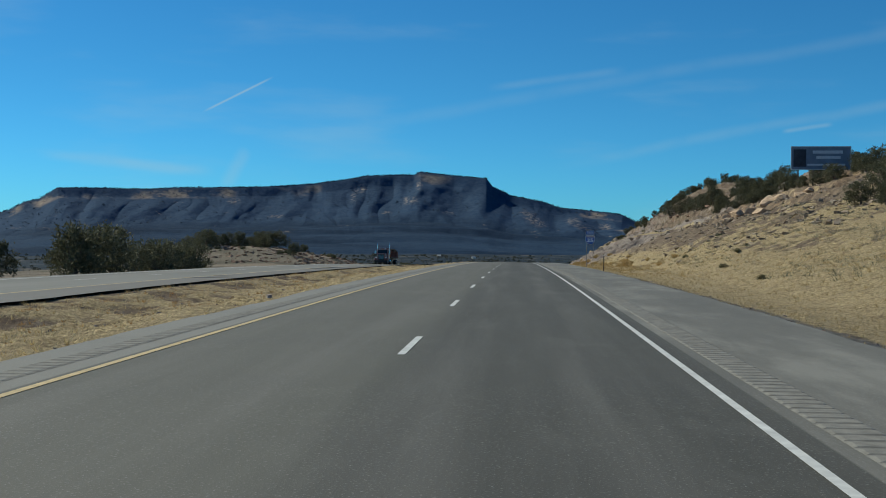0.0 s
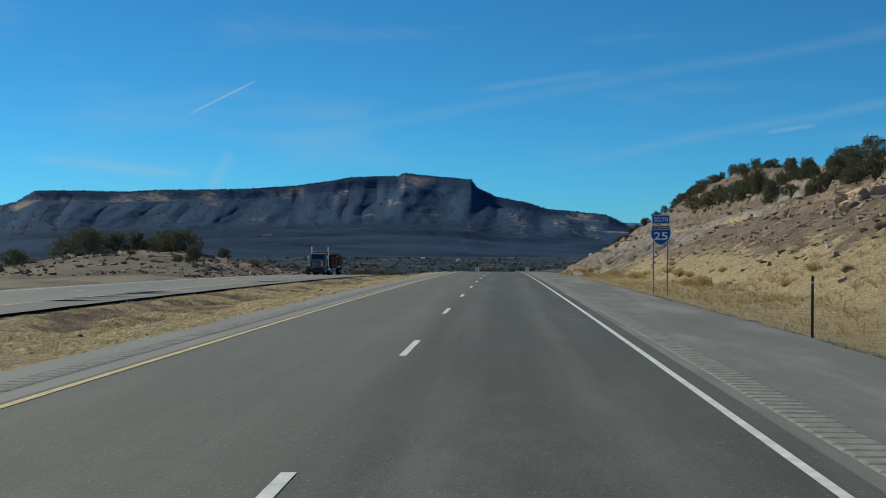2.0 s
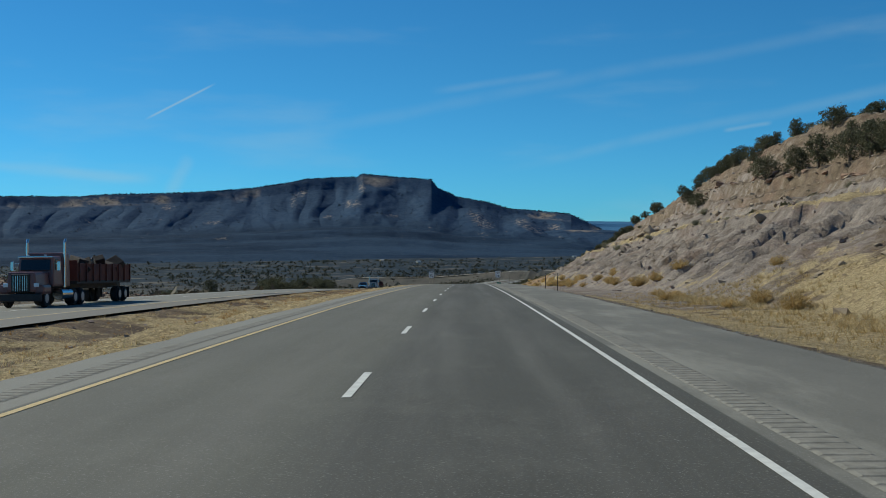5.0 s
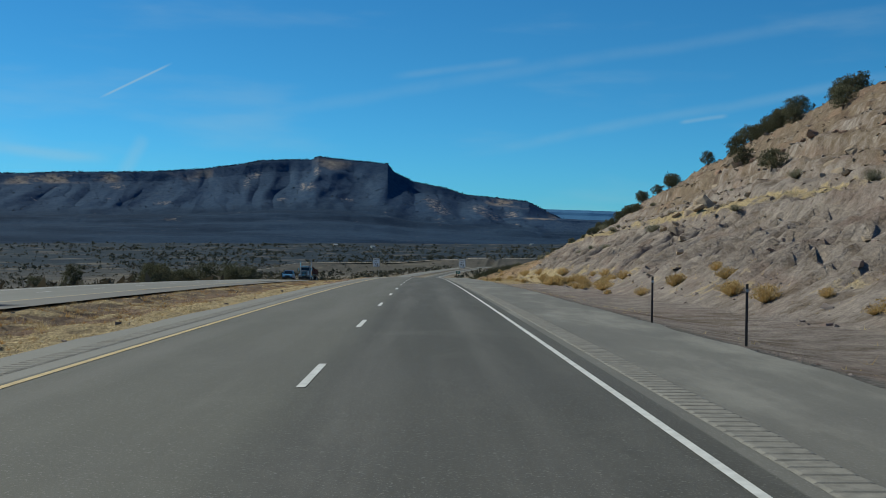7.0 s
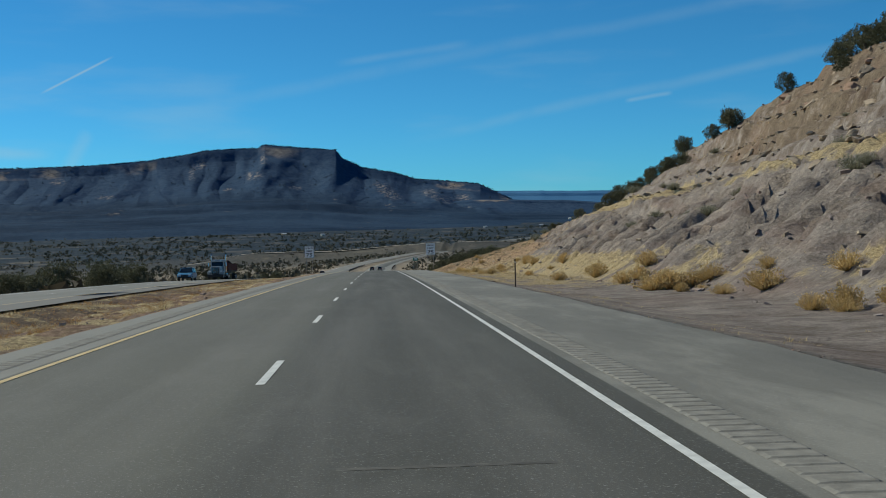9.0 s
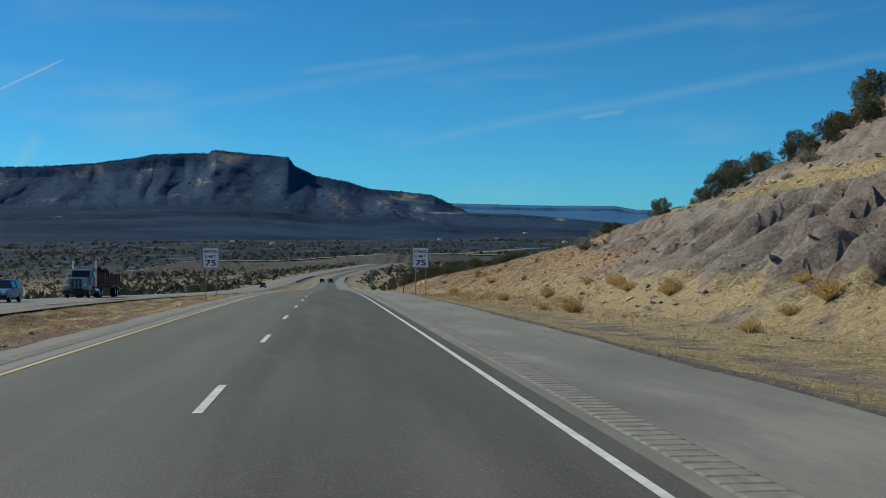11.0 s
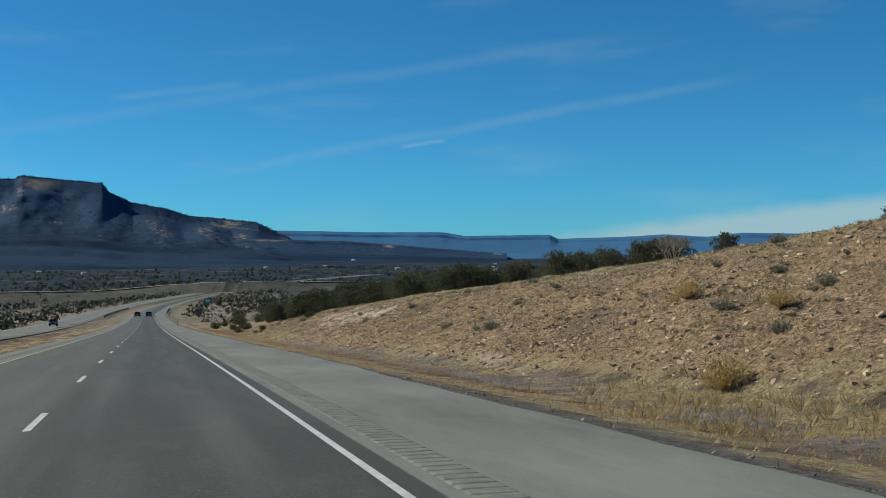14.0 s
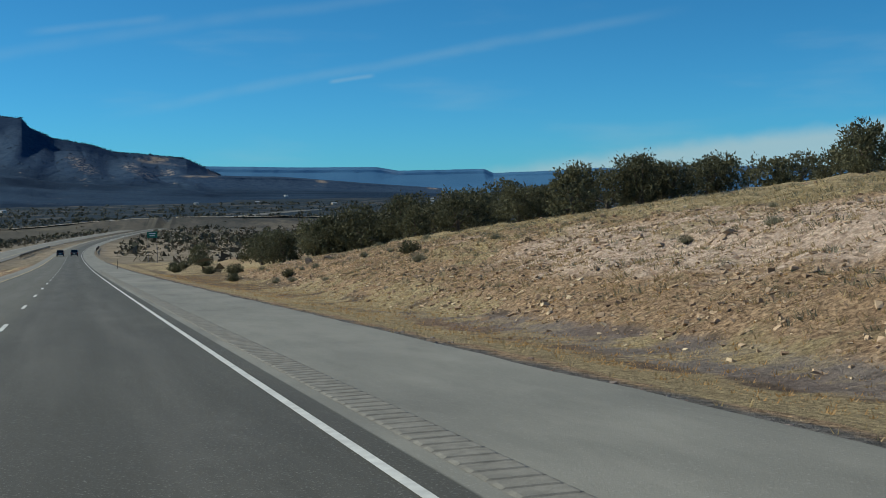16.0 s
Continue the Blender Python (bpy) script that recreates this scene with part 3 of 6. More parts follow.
    left = med - 0.5 * step(out, 0, 4) + knoll * step(out, 0, 9) - fall + 0.5 * rough(x, y, 14, 4, 17) * step(out, 2, 12)
    z = zr + np.where(u > 0, right, left)
    far = step(np.hypot(np.maximum(np.abs(u) - 60, 0), np.maximum(y - 620, 0)), 0, 700)
    z = z + far * (3.0 * rough(x, y, 160, 5, 51) + 1.2 * rough(x, y, 45, 3, 53) + 4.5 * rough(x, y, 700, 3, 52)) * step(np.abs(u), 20, 120)
    # the valley floor lifts a little towards the far right and under the mesas
    z = z + step(x, 700, 2600) * step(y, 900, 3800) * 22 + step(y, 3000, 4700) * 6
    z = z - step(x, -300, -1800) * 14 * step(y, 200, 1200)
    # cross road on a bank where the valley opens
    bank = 8.5 * step(np.abs(y - 1465 - 0.10 * x), 34, 8) * step(x, -190, -120) * step(x, 420, 330)
    z = z + bank
    return np.where(np.abs(u) < 5.2, zr - 0.12, z)


def ticks(*runs):
    out = [np.arange(a, b, d) for a, b, d in runs]
    return np.unique(np.concatenate(out))


gx = ticks((-5200, -1200, 250), (-1200, -300, 60), (-300, -90, 14), (-90, -33, 3.0), (-33, -16, 0.8), (-16, -5.5, 0.5),
           (-5.5, 5.5, 5.4), (5.5, 12, 0.5), (12, 46, 0.44), (46, 62, 0.7), (62, 80, 1.6), (80, 320, 14), (320, 1200, 60), (1200, 5201, 250))
gy = ticks((-260, -20, 20), (-20, 20, 3), (20, 210, 0.7), (210, 440, 0.48), (440, 590, 0.46), (590, 760, 4), (760, 1800, 22), (1800, 5000, 100))
GX, GY = np.meshgrid(gx, gy)
WX = GX + road_x(GY) * step(np.abs(GX), 1500, 200)
GZ = height(WX, GY)
GU, GREL = WX - road_x(GY), GZ - road_z(GY)
r1, r2 = rough(WX, GY, 6, 4, 61), rough(WX, GY, 28, 4, 62)
on_right = GU > 5
ditch = step(GU, 5.6, 6.6) * step(GREL + 1.1 * step(GY, 430, 455), 2.0, 0.4) * on_right
a_straw = np.where(on_right, 0.85 * step(GU + 0.5 * r1, 6.3, 7.1) * step(GU, 9.6, 7.8) * (1 - 0.75 * step(GY, 205, 225) * step(GY, 355, 335))
                   + 0.80 * ditch * step(GY, 215, 150) + 0.62 * ditch * step(GU, 8, 11) * (step(GY, 205, 190) + 1.15 * step(GY, 322, 350) * (1 - 0.2 * step(GY, 415, 450)))
                   + 0.24 * step(GREL, -0.2, 0.3) * step(GREL, 2.0, 1.0) * step(GU, 10, 12) * step(GY, 190, 210) * step(GY, 440, 410)
                   + 0.62 * step(GREL, .4, 1.2) * step(GY, 135, 95) + 0.58 * step(GREL, .2, .6) * step(GREL, 4, 1.5) * step(GY, 95, 130) * step(GY, 225, 190) + 0.12 * step(GREL, 2, 4) * (1 - step(GY, 200, 230) * step(GY, 430, 400)) + 0.66 * step(GREL, 5.6, 6.1) * step(GREL, 8.4, 7.2) * step(GY, 200, 230) + 0.35 * step(GY, 440, 480) * step(GREL, 3.2, 3.6) + 0.12 * step(GY, 425, 450) * step(GREL, 0.6, 1.2), 0)
terrace = step(GU - np.interp(GY, NODES, TOE) - np.interp(GY, NODES, RIM) / np.interp(GY, NODES, STEEP), 0.3, 2.0) * step(GY, 440, 475) * step(GY, 640, 600) * on_right
a_straw = a_straw + 0.85 * terrace + np.where(GU < -5, 0.75 * step(GU, -6.0, -6.6) * step(GU, -11, -8.5) * step(GY, 320, 260) + 0.40 * step(GU, -8, -10) * step(GU, ONCOMING + 6, ONCOMING + 8) * (1 - 0.75 * step(GY, 215, 260))
                             + 0.3 * step(GU, -6.0, -6.6) * step(GU, -11, -8.5), 0)
a_straw = a_straw + 1.15 * rough(WX, GY, 1.5, 3, 13) * (GU < -8) * (GU > ONCOMING + 7)
a_straw = a_straw + 0.85 * rough(WX, GY, 1.4, 3, 48) * on_right * step(GY, 165, 135) * step(GU, 9.5, 11.5)
a_straw = a_straw + (0.3 * r2 + 0.45 * rough(WX, GY, 3.2, 3, 63)) * (a_straw > 0.05)
a_mud = np.where(on_right, step(GY, 160, 235) * step(GY, 470, 420) * (0.75 + 0.35 * r2) * (1 - step(GREL, 8, 10) * (0.4 - 0.6 * r2)) + 0.85 * ditch * step(GY, 436, 450) * step(GY, 545, 515) * step(GU + 0.5 * r1, 9.0, 9.6) * step(GU + 0.5 * r1, 12.2, 11.2) + 0.42 * step(GY, 440, 462) * step(GY, 512, 495) * step(GREL, 1.2, 2.4) * (1 + r2), 0.15)
a_rub = np.where(on_right, step(GREL + 0.32 * step(GY, 440, 460), -0.25, 0.25) * (step(GY, 385, 430) * 0.9 + step(GY, 110, 150) * step(GY, 230, 190) * 0.40 * step(GREL, 4, 7)), 0.1)
a_rub = a_rub * (1 - 0.9 * terrace) * (1 - 0.9 * step(GREL, 2.6, 4.0) * step(GY, 440, 425) * step(GY, 360, 385))
a_red = 0.46 * step(GU + 0.6 * r1, 7.8, 8.4) * step(GU + 0.8 * r1, 10.2, 9.2) * step(GY, 445, 475) * step(GY, 610, 580) + np.where(GU < -6, 0.75 * step(GY, 190, 270) * step(GU, ONCOMING + 5, -12), step(GY, 215, 260) * step(GY, 420, 390) * step(GREL, 7.4, 10) * 0.32)
a_red = a_red + 0.55 * step(rough(WX, GY, 4.5, 3, 71), 0.05, 0.35) * on_right * step(GY, 440, 460) * step(GY, 590, 575) * step(GREL, 0.2, 0.6) * (1 - terrace)
a_grav = step(np.abs(GU), 7.0, 5.9) * 0.85 + 0.75 * step(np.abs(GU - ONCOMING), 7.2, 6.0)
a_far = np.maximum(step(np.hypot(np.maximum(np.abs(GU) - 70, 0), np.maximum(GY - 640, 0) * 1.2), 0, 160), 0.95 * step(GU, ONCOMING - 6, ONCOMING - 11))
ground = sheet("ground", np.stack([WX, GY, GZ], -1).reshape(-1, 3), grid_faces(*GX.shape), GROUND, smooth=True,
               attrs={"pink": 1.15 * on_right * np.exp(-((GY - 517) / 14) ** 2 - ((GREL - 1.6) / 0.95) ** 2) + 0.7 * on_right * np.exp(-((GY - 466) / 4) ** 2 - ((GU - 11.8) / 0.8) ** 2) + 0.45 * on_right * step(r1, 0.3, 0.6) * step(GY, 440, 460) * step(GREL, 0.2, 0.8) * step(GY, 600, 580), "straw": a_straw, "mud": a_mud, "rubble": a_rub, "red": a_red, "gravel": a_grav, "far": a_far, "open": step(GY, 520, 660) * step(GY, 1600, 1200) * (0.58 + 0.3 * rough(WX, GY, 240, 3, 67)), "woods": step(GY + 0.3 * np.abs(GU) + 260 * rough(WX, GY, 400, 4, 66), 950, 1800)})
tagged(ground, "dry winter ground with straw grass, grey mudstone and stony cut slopes", "ground", kind="structure")

# ---- roads ----
ss = ticks((-80, 640, 0.8), (640, 2300, 6.0))


def carriageway(name, us, mat, lift, label, centre=0.0, crown=0.0):
    S2, U2 = np.meshgrid(ss, np.asarray(us, float) + centre, indexing="ij")
    fray = rough(S2, U2, 2.4, 4, 15) * 0.16 + rough(S2, U2, 14, 2, 16) * 0.12
    P = road_point(S2, U2 + np.where((U2 - centre > us[-3]) | (U2 - centre < us[2]), fray * np.sign(U2 - centre), 0), lift)
    return tagged(sheet(name, P.reshape(-1, 3), grid_faces(*S2.shape), mat, smooth=True,
                        attrs={"across": U2 - centre}), label, "road", kind="structure")


carriageway("road", (-6.3, -6.1, -5.02, -4.98, -1.8, -1.2, -0.7, 0.1, 1.0, 2.0, 2.41, 2.46, 3.5, 5.45, 5.6), ASPHALT, 0.0,
            "grey asphalt carriageway with a darker driving lane and pale shoulders")
OLD = make_old_asphalt()
carriageway("road_oncoming", (-4.8, -4.6, -3.3, 0, 3.2, 4.0, 4.05, 6.4, 6.6), OLD, -0.60, "pale grey asphalt carriageway across the median", ONCOMING)


def stripe(name, u, width, mat, s0, s1, label, lift=0.006, parent=None, every=2.0):
    s = np.arange(s0, s1 + 0.01, every)
    S2, U2 = np.meshgrid(s, np.array([u - width / 2, u + width / 2]), indexing="ij")
    ob = sheet(name, road_point(S2, U2, lift).reshape(-1, 3), grid_faces(*S2.shape), mat, parent)
    return tagged(ob, label, "road marking", kind="structure") if parent is None else ob


stripe("trim_white_edge_line", 2.13, 0.095, WHITE_LINE, -60, 1500, "solid white painted edge line along the driving lane")
stripe("trim_yellow_edge_line", -4.88, 0.11, YELLOW_LINE, -60, 1500, "solid yellow painted edge line beside the median", every=2.0)
stripe("trim_oncoming_white_line", ONCOMING - 3.7, 0.15, WHITE_LINE, -60, 1500, "white edge line of the carriageway across the median", -0.594)
stripe("trim_oncoming_yellow_line", ONCOMING + 3.75, 0.14, YELLOW_LINE, -60, 1500, "yellow edge line of the carriageway across the median", -0.594)
for s0, u0, u1, wide in ((278.2, -0.42, 1.17, 0.10), (275.7, -1.18, -0.38, 0.08), (272.9, 1.32, 1.75, 0.09)):
    stripe("trim_crack_seal", (u0 + u1) / 2, u1 - u0, PATCH, s0, s0 + wide, "pale worn seam across the driving lane", 0.0025, every=wide / 2)
DASH0 = 0.28 * 12.19
lane_line = empty("lane_line", label="broken white lane line of short painted dashes", category="road marking", kind="structure")
for k in range(-2, 75):
    s0 = DASH0 + 12.19 * k
    stripe("dash", -1.50, 0.110, WHITE_LINE, s0, s0 + 3.05, "", 0.006, lane_line, every=3.05 / 2)
other_line = empty("lane_line_oncoming", label="broken white lane line across the median", category="road marking", kind="structure")
for k in range(2, 60):
    stripe("dash", ONCOMING - 0.2, 0.125, WHITE_LINE, 12.19 * k, 12.19 * k + 3.05, "", -0.594, other_line, every=3.05 / 2)


def rumble(name, u0, u1, s0, s1, lift, label):
    """Milled grooves: low ridges of asphalt with hollows between them."""
    pitch = 0.30
    k = np.arange(s0, s1, pitch)
    s = (k[:, None] + np.array([0.0, 0.06, 0.08, 0.27, 0.29])).ravel()
    z = np.tile([0.003, 0.003, 0.013, 0.013, 0.003], len(k)) + lift
    S2, U2 = np.meshgrid(s, np.array([u0, u0 + 0.04, u1 - 0.04, u1]), indexing="ij")
    P = road_point(S2, U2)
    P[..., 2] += z[:, None] * np.array([0.2, 1, 1, 0.2])
    return tagged(sheet(name, P.reshape(-1, 3), grid_faces(*S2.shape), RUMBLE), label, "rumble strip", kind="structure")


rumble("trim_rumble_strip", 2.60, 3.05, -10, 620, 0.002, "milled rumble strip grooves in the shoulder")
rumble("trim_rumble_strip_median", -5.75, -5.35, -10, 620, 0.002, "milled rumble strip grooves beside the median")

# ---- mesas ----
SKY_AZ = [-35.18, -26.93, -25.38, -24.64, -24.00, -23.15, -21.45, -18.70, -17.33, -14.50, -12.53, -10.56, -9.43, -8.51, -7.79, -6.36, -5.34, -5.04, -3.22, -1.61, -1.30, -0.30, 1.20, 2.30, 3.95, 5.39, 6.05, 6.98, 8.29, 10.13, 12.54]
SKY_UP = [0.0041, 0.0104, 0.0196, 0.0269, 0.0295, 0.0393, 0.0399, 0.0399, 0.0418, 0.0430, 0.0444, 0.0473, 0.0500, 0.0527, 0.0552, 0.0564, 0.0567, 0.0595, 0.0563, 0.0542, 0.0472, 0.0386, 0.0340, 0.0279, 0.0254, 0.0225, 0.0166, 0.0082, 0.0014, -0.0039, -0.0096]
FAR_AZ = [-1.92, 4.80, 6.23, 10.84, 14.01, 15.07, 19.10, 19.49, 23.05, 24.39, 26.42, 27.96, 31.72, 40.43]
FAR_UP = [.012, .0165, .0165, .0146, .0143, .0110, .0115, .0081, .0096, .0110, .0086, .0117, .010, .008]
EYE = (0.0, 240.0, -1.0)


BARE = [(-5.1, 0.90, 0.22, 0.06), (-8.1, 0.91, 0.35, 0.05), (-8.5, 0.80, 0.2, 0.07), (-5.6, 0.74, 0.5, 0.06), (-3.6, 0.60, 0.35, 0.03), (-6.8, 0.60, 0.3, 0.03),
        (0.6, 0.78, 0.5, 0.10), (1.1, 0.66, 0.5, 0.08), (2.9, 0.80, 0.5, 0.10), (3.6, 0.68, 0.5, 0.08), (-12.5, 0.62, 0.5, 0.03), (-14.6, 0.86, 0.4, 0.05), (4.6, 0.75, 0.4, 0.10)]
BAYS = [(-21.5, 0.9, 110), (-17.3, 1.0, 120), (-14.4, 0.7, -80), (-12.8, 0.9, 110), (-10.4, 0.8, 100), (-8.3, 0.8, -110), (-6.7, 0.8, 130), (-5.2, 0.9, -170),
        (-3.3, 1.3, 190), (-1.2, 0.6, 60), (0.7, 0.7, -110), (1.8, 0.6, 110), (3.0, 0.7, -110), (4.0, 0.6, 90), (5.0, 0.6, -80)]
SLOPES = {}


def mesa(name, az0, az1, azs, ups, rim_r, foot_r, foot_z, cap, seed, label, distant):
    az = np.arange(az0, az1, 0.045 + 0.045 * distant)
    up = np.interp(az, azs, ups) + 0.00022 * rough(az * 100, az * 0, 30, 4, seed)
    a = np.radians(az)
    w = np.concatenate([np.linspace(0, 0.93, 70), np.linspace(0.94, 1.0, 14)])
    A2, W2 = np.meshgrid(a, w)
    U2 = np.tile(up, (len(w), 1))
    D2 = A2 * 4600
    pad = np.pad(up, 30, mode="edge")
    soft_up = np.convolve(pad, np.hanning(61) / np.hanning(61).sum(), mode="valid")
    shape_up = soft_up[None] + (up - soft_up)[None] * step(W2, 0.62, 0.93)
    R_top = rim_r + 70 * rough(D2, D2 * 0, 520, 4, seed + 1)
    bend = 80 * rough(W2 * 900, D2, 420, 2, seed + 7)
    fan = D2 - 0.10 * (1 - W2) * (1 - distant) * 900 * np.tanh((D2 + 420) / 900)
    ledges = np.clip(W2 + 0.03 * rough(D2, D2 * 0, 700, 4, seed + 12) * step(W2, 0, 0.1) * step(0.5 - W2, 0, 0.1) * (1 - distant), 0, 1)
    spur = np.abs(rough(fan + bend, W2 * 300, 360, 3, seed + 2, 0.48))
    rill = np.abs(rough(fan + 0.8 * bend, W2 * 220, 150, 3, seed + 9, 0.55))
    knee = foot_r + 0.70 * (rim_r - foot_r)
    R = np.interp(W2, [0, 0.42, 0.965, 1.0], [0, knee - foot_r, rim_r - foot_r - 34, rim_r - foot_r]) + foot_r + (R_top - rim_r) * W2
    apron = step(W2, 0.30, 0.55) * step(1 - W2, 0.0, 0.12)
    R = R + cap * (1 - 0.75 * distant) * apron * ((spur - 0.26) * 0.62 * step(1 - W2, -0.25, 0.5) + (0.25 - rill) * 0.40)
    # buttresses and bays of the cliff
    if not distant:
        for ca, half, reach in BAYS:
            d = np.abs(np.degrees(A2) + 0.55 * rough(D2, W2 * 700, 210, 4, seed + 21, 0.6) - ca - (1 - W2) * 1.1 * (ca + 4) / 8) / (half * (0.75 + 1.1 * (1 - W2)))
            R = R + 0.30 * reach * step(1 - d, 0, 1) * step(W2, 0.34, 0.66) * step(1 - W2, 0.0, 0.22)
    zt = (rim_r * shape_up + EYE[2]) * (R_top / rim_r)
    lift = np.interp(ledges, [0, 0.08, 0.10, 0.20, 0.225, 0.32, 0.345, 0.42, 0.6, 0.80, 0.93, 0.955, 0.985, 1.0],
                     [0, 0.06, 0.105, 0.145, 0.20, 0.235, 0.31, 0.345, 0.49, 0.70, 0.85, 0.90, 0.975, 1.0])
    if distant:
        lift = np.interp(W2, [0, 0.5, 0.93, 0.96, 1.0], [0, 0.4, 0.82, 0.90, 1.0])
    Z = foot_z + (zt - foot_z) * lift
    Z += (1 - W2) * W2 * (0.13 * cap * rough(D2, R, 190, 4, seed + 3, 0.5) + 0.04 * cap * rough(D2, R, 45, 3, seed + 4, 0.5))
    X, Y = EYE[0] + R * np.sin(A2), EYE[1] + R * np.cos(A2)
    # a strip of plateau behind the rim
    X = np.vstack([X, X[-1] + 150 * np.sin(a)])
    Y = np.vstack([Y, Y[-1] + 150 * np.cos(a)])
    Z = np.vstack([Z, Z[-1] - 12])
    rise = np.vstack([lift, lift[-1] * 0])
    # pale bare cliffs and slides on the sunlit corners
    bright = np.zeros_like(X)
    for ca, cw, wide, tall in BARE if not distant else ():
        bright[:-1] += np.exp(-((np.degrees(A2) - ca + 0.5 * (W2 - cw)) / wide) ** 2 - ((W2 - cw) / tall) ** 2)
    SLOPES[name] = (X[:-1], Y[:-1], Z[:-1], W2)
    return tagged(sheet(name, np.stack([X, Y, Z], -1).reshape(-1, 3), grid_faces(*X.shape), MESA,
                        attrs={"bright": bright, "rise": rise, "distant": np.full(X.shape, distant), "crest": np.vstack([1 - spur * 2, spur[-1:] * 0])}), label, "mesa", kind="structure")


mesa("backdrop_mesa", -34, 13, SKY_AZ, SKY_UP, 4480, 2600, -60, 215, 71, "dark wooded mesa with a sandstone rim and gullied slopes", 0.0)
mesa("backdrop_far_mesa", -2, 42, FAR_AZ, FAR_UP, 4640, 3900, -50, 90, 91, "low distant mesa on the horizon, painted haze-blue", 1.0)
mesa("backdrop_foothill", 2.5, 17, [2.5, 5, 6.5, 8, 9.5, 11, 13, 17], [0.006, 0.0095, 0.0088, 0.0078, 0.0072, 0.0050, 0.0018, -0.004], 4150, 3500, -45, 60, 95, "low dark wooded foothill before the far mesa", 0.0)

# woods on the mesa: a ragged fringe along the rim, clumps on the slopes
gen = np.random.default_rng(81)
MX, MY, MZ, MW = SLOPES["backdrop_mesa"]
nrow, ncol = MX.shape
pick_r = np.concatenate([gen.integers(38, nrow, 2200), np.full(2600, nrow - 1)])
pick_c = gen.integers(1, ncol - 1, len(pick_r))
ok = (gen.random(len(pick_r)) < 0.25 + 0.75 * value_noise(MX[pick_r, pick_c] / 160, MZ[pick_r, pick_c] / 40, 82)) | (pick_r == nrow - 1)
pick_r, pick_c = pick_r[ok], pick_c[ok]
tall = gen.uniform(2.0, 5.0, len(pick_r)) * np.where(pick_r == nrow - 1, 0.8, 1.0)
C = np.stack([MX[pick_r, pick_c] + gen.uniform(-3, 3, len(tall)), MY[pick_r, pick_c], MZ[pick_r, pick_c] + 0.3 * tall], -1)
per = 6
B = np.repeat(C, per, 0) + gen.normal(size=(len(C) * per, 3)) * np.repeat(tall, per)[:, None] * np.array([0.45, 0.45, 0.22])
q = np.repeat(tall, per)[:, None] * gen.uniform(0.25, 0.6, (len(B), 1))
T = np.stack([B + gen.normal(size=B.shape) * q for _ in range(3)], 1).reshape(-1, 3)
# leaf colour is shifted to blue-grey to paint the haze over the mesa
MESA_LEAF = leafy("hazed_pine_leaf", (0.032, 0.056, 0.094), (0.060, 0.086, 0.126), 0.3)
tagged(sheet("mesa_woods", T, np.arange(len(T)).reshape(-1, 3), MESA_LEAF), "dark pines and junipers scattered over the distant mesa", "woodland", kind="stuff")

# ---- plants and stones ----


def zone_at(field, u, y):
    i = np.clip(np.searchsorted(gy, y), 0, len(gy) - 1)
    j = np.clip(np.searchsorted(gx, u), 0, len(gx) - 1)
    return field[i, j]


def unit(n, gen):
    v = gen.normal(size=(n, 3))
    return v / np.linalg.norm(v, axis=1, keepdims=True)


def sprays(centres, normals, size, per, gen, spread):
    """Small pointed leaf sprays round given places, as one triangle soup."""
    n = len(centres)
    c = np.repeat(centres, per, 0) + gen.normal(size=(n * per, 3)) * spread
    d = np.repeat(normals, per, 0) * 0.9 + unit(n * per, gen) * 0.9 + np.array([0, 0, 0.35])
    d /= np.linalg.norm(d, axis=1, keepdims=True)
    side = np.cross(d, unit(n * per, gen))
    side /= np.linalg.norm(side, axis=1, keepdims=True) + 1e-9
    s = size * gen.uniform(0.6, 1.4, (n * per, 1))
    V = np.stack([c - side * s * 0.5, c + side * s * 0.5, c + d * s * 1.7], 1).reshape(-1, 3)
    return V, np.arange(len(V)).reshape(-1, 3)


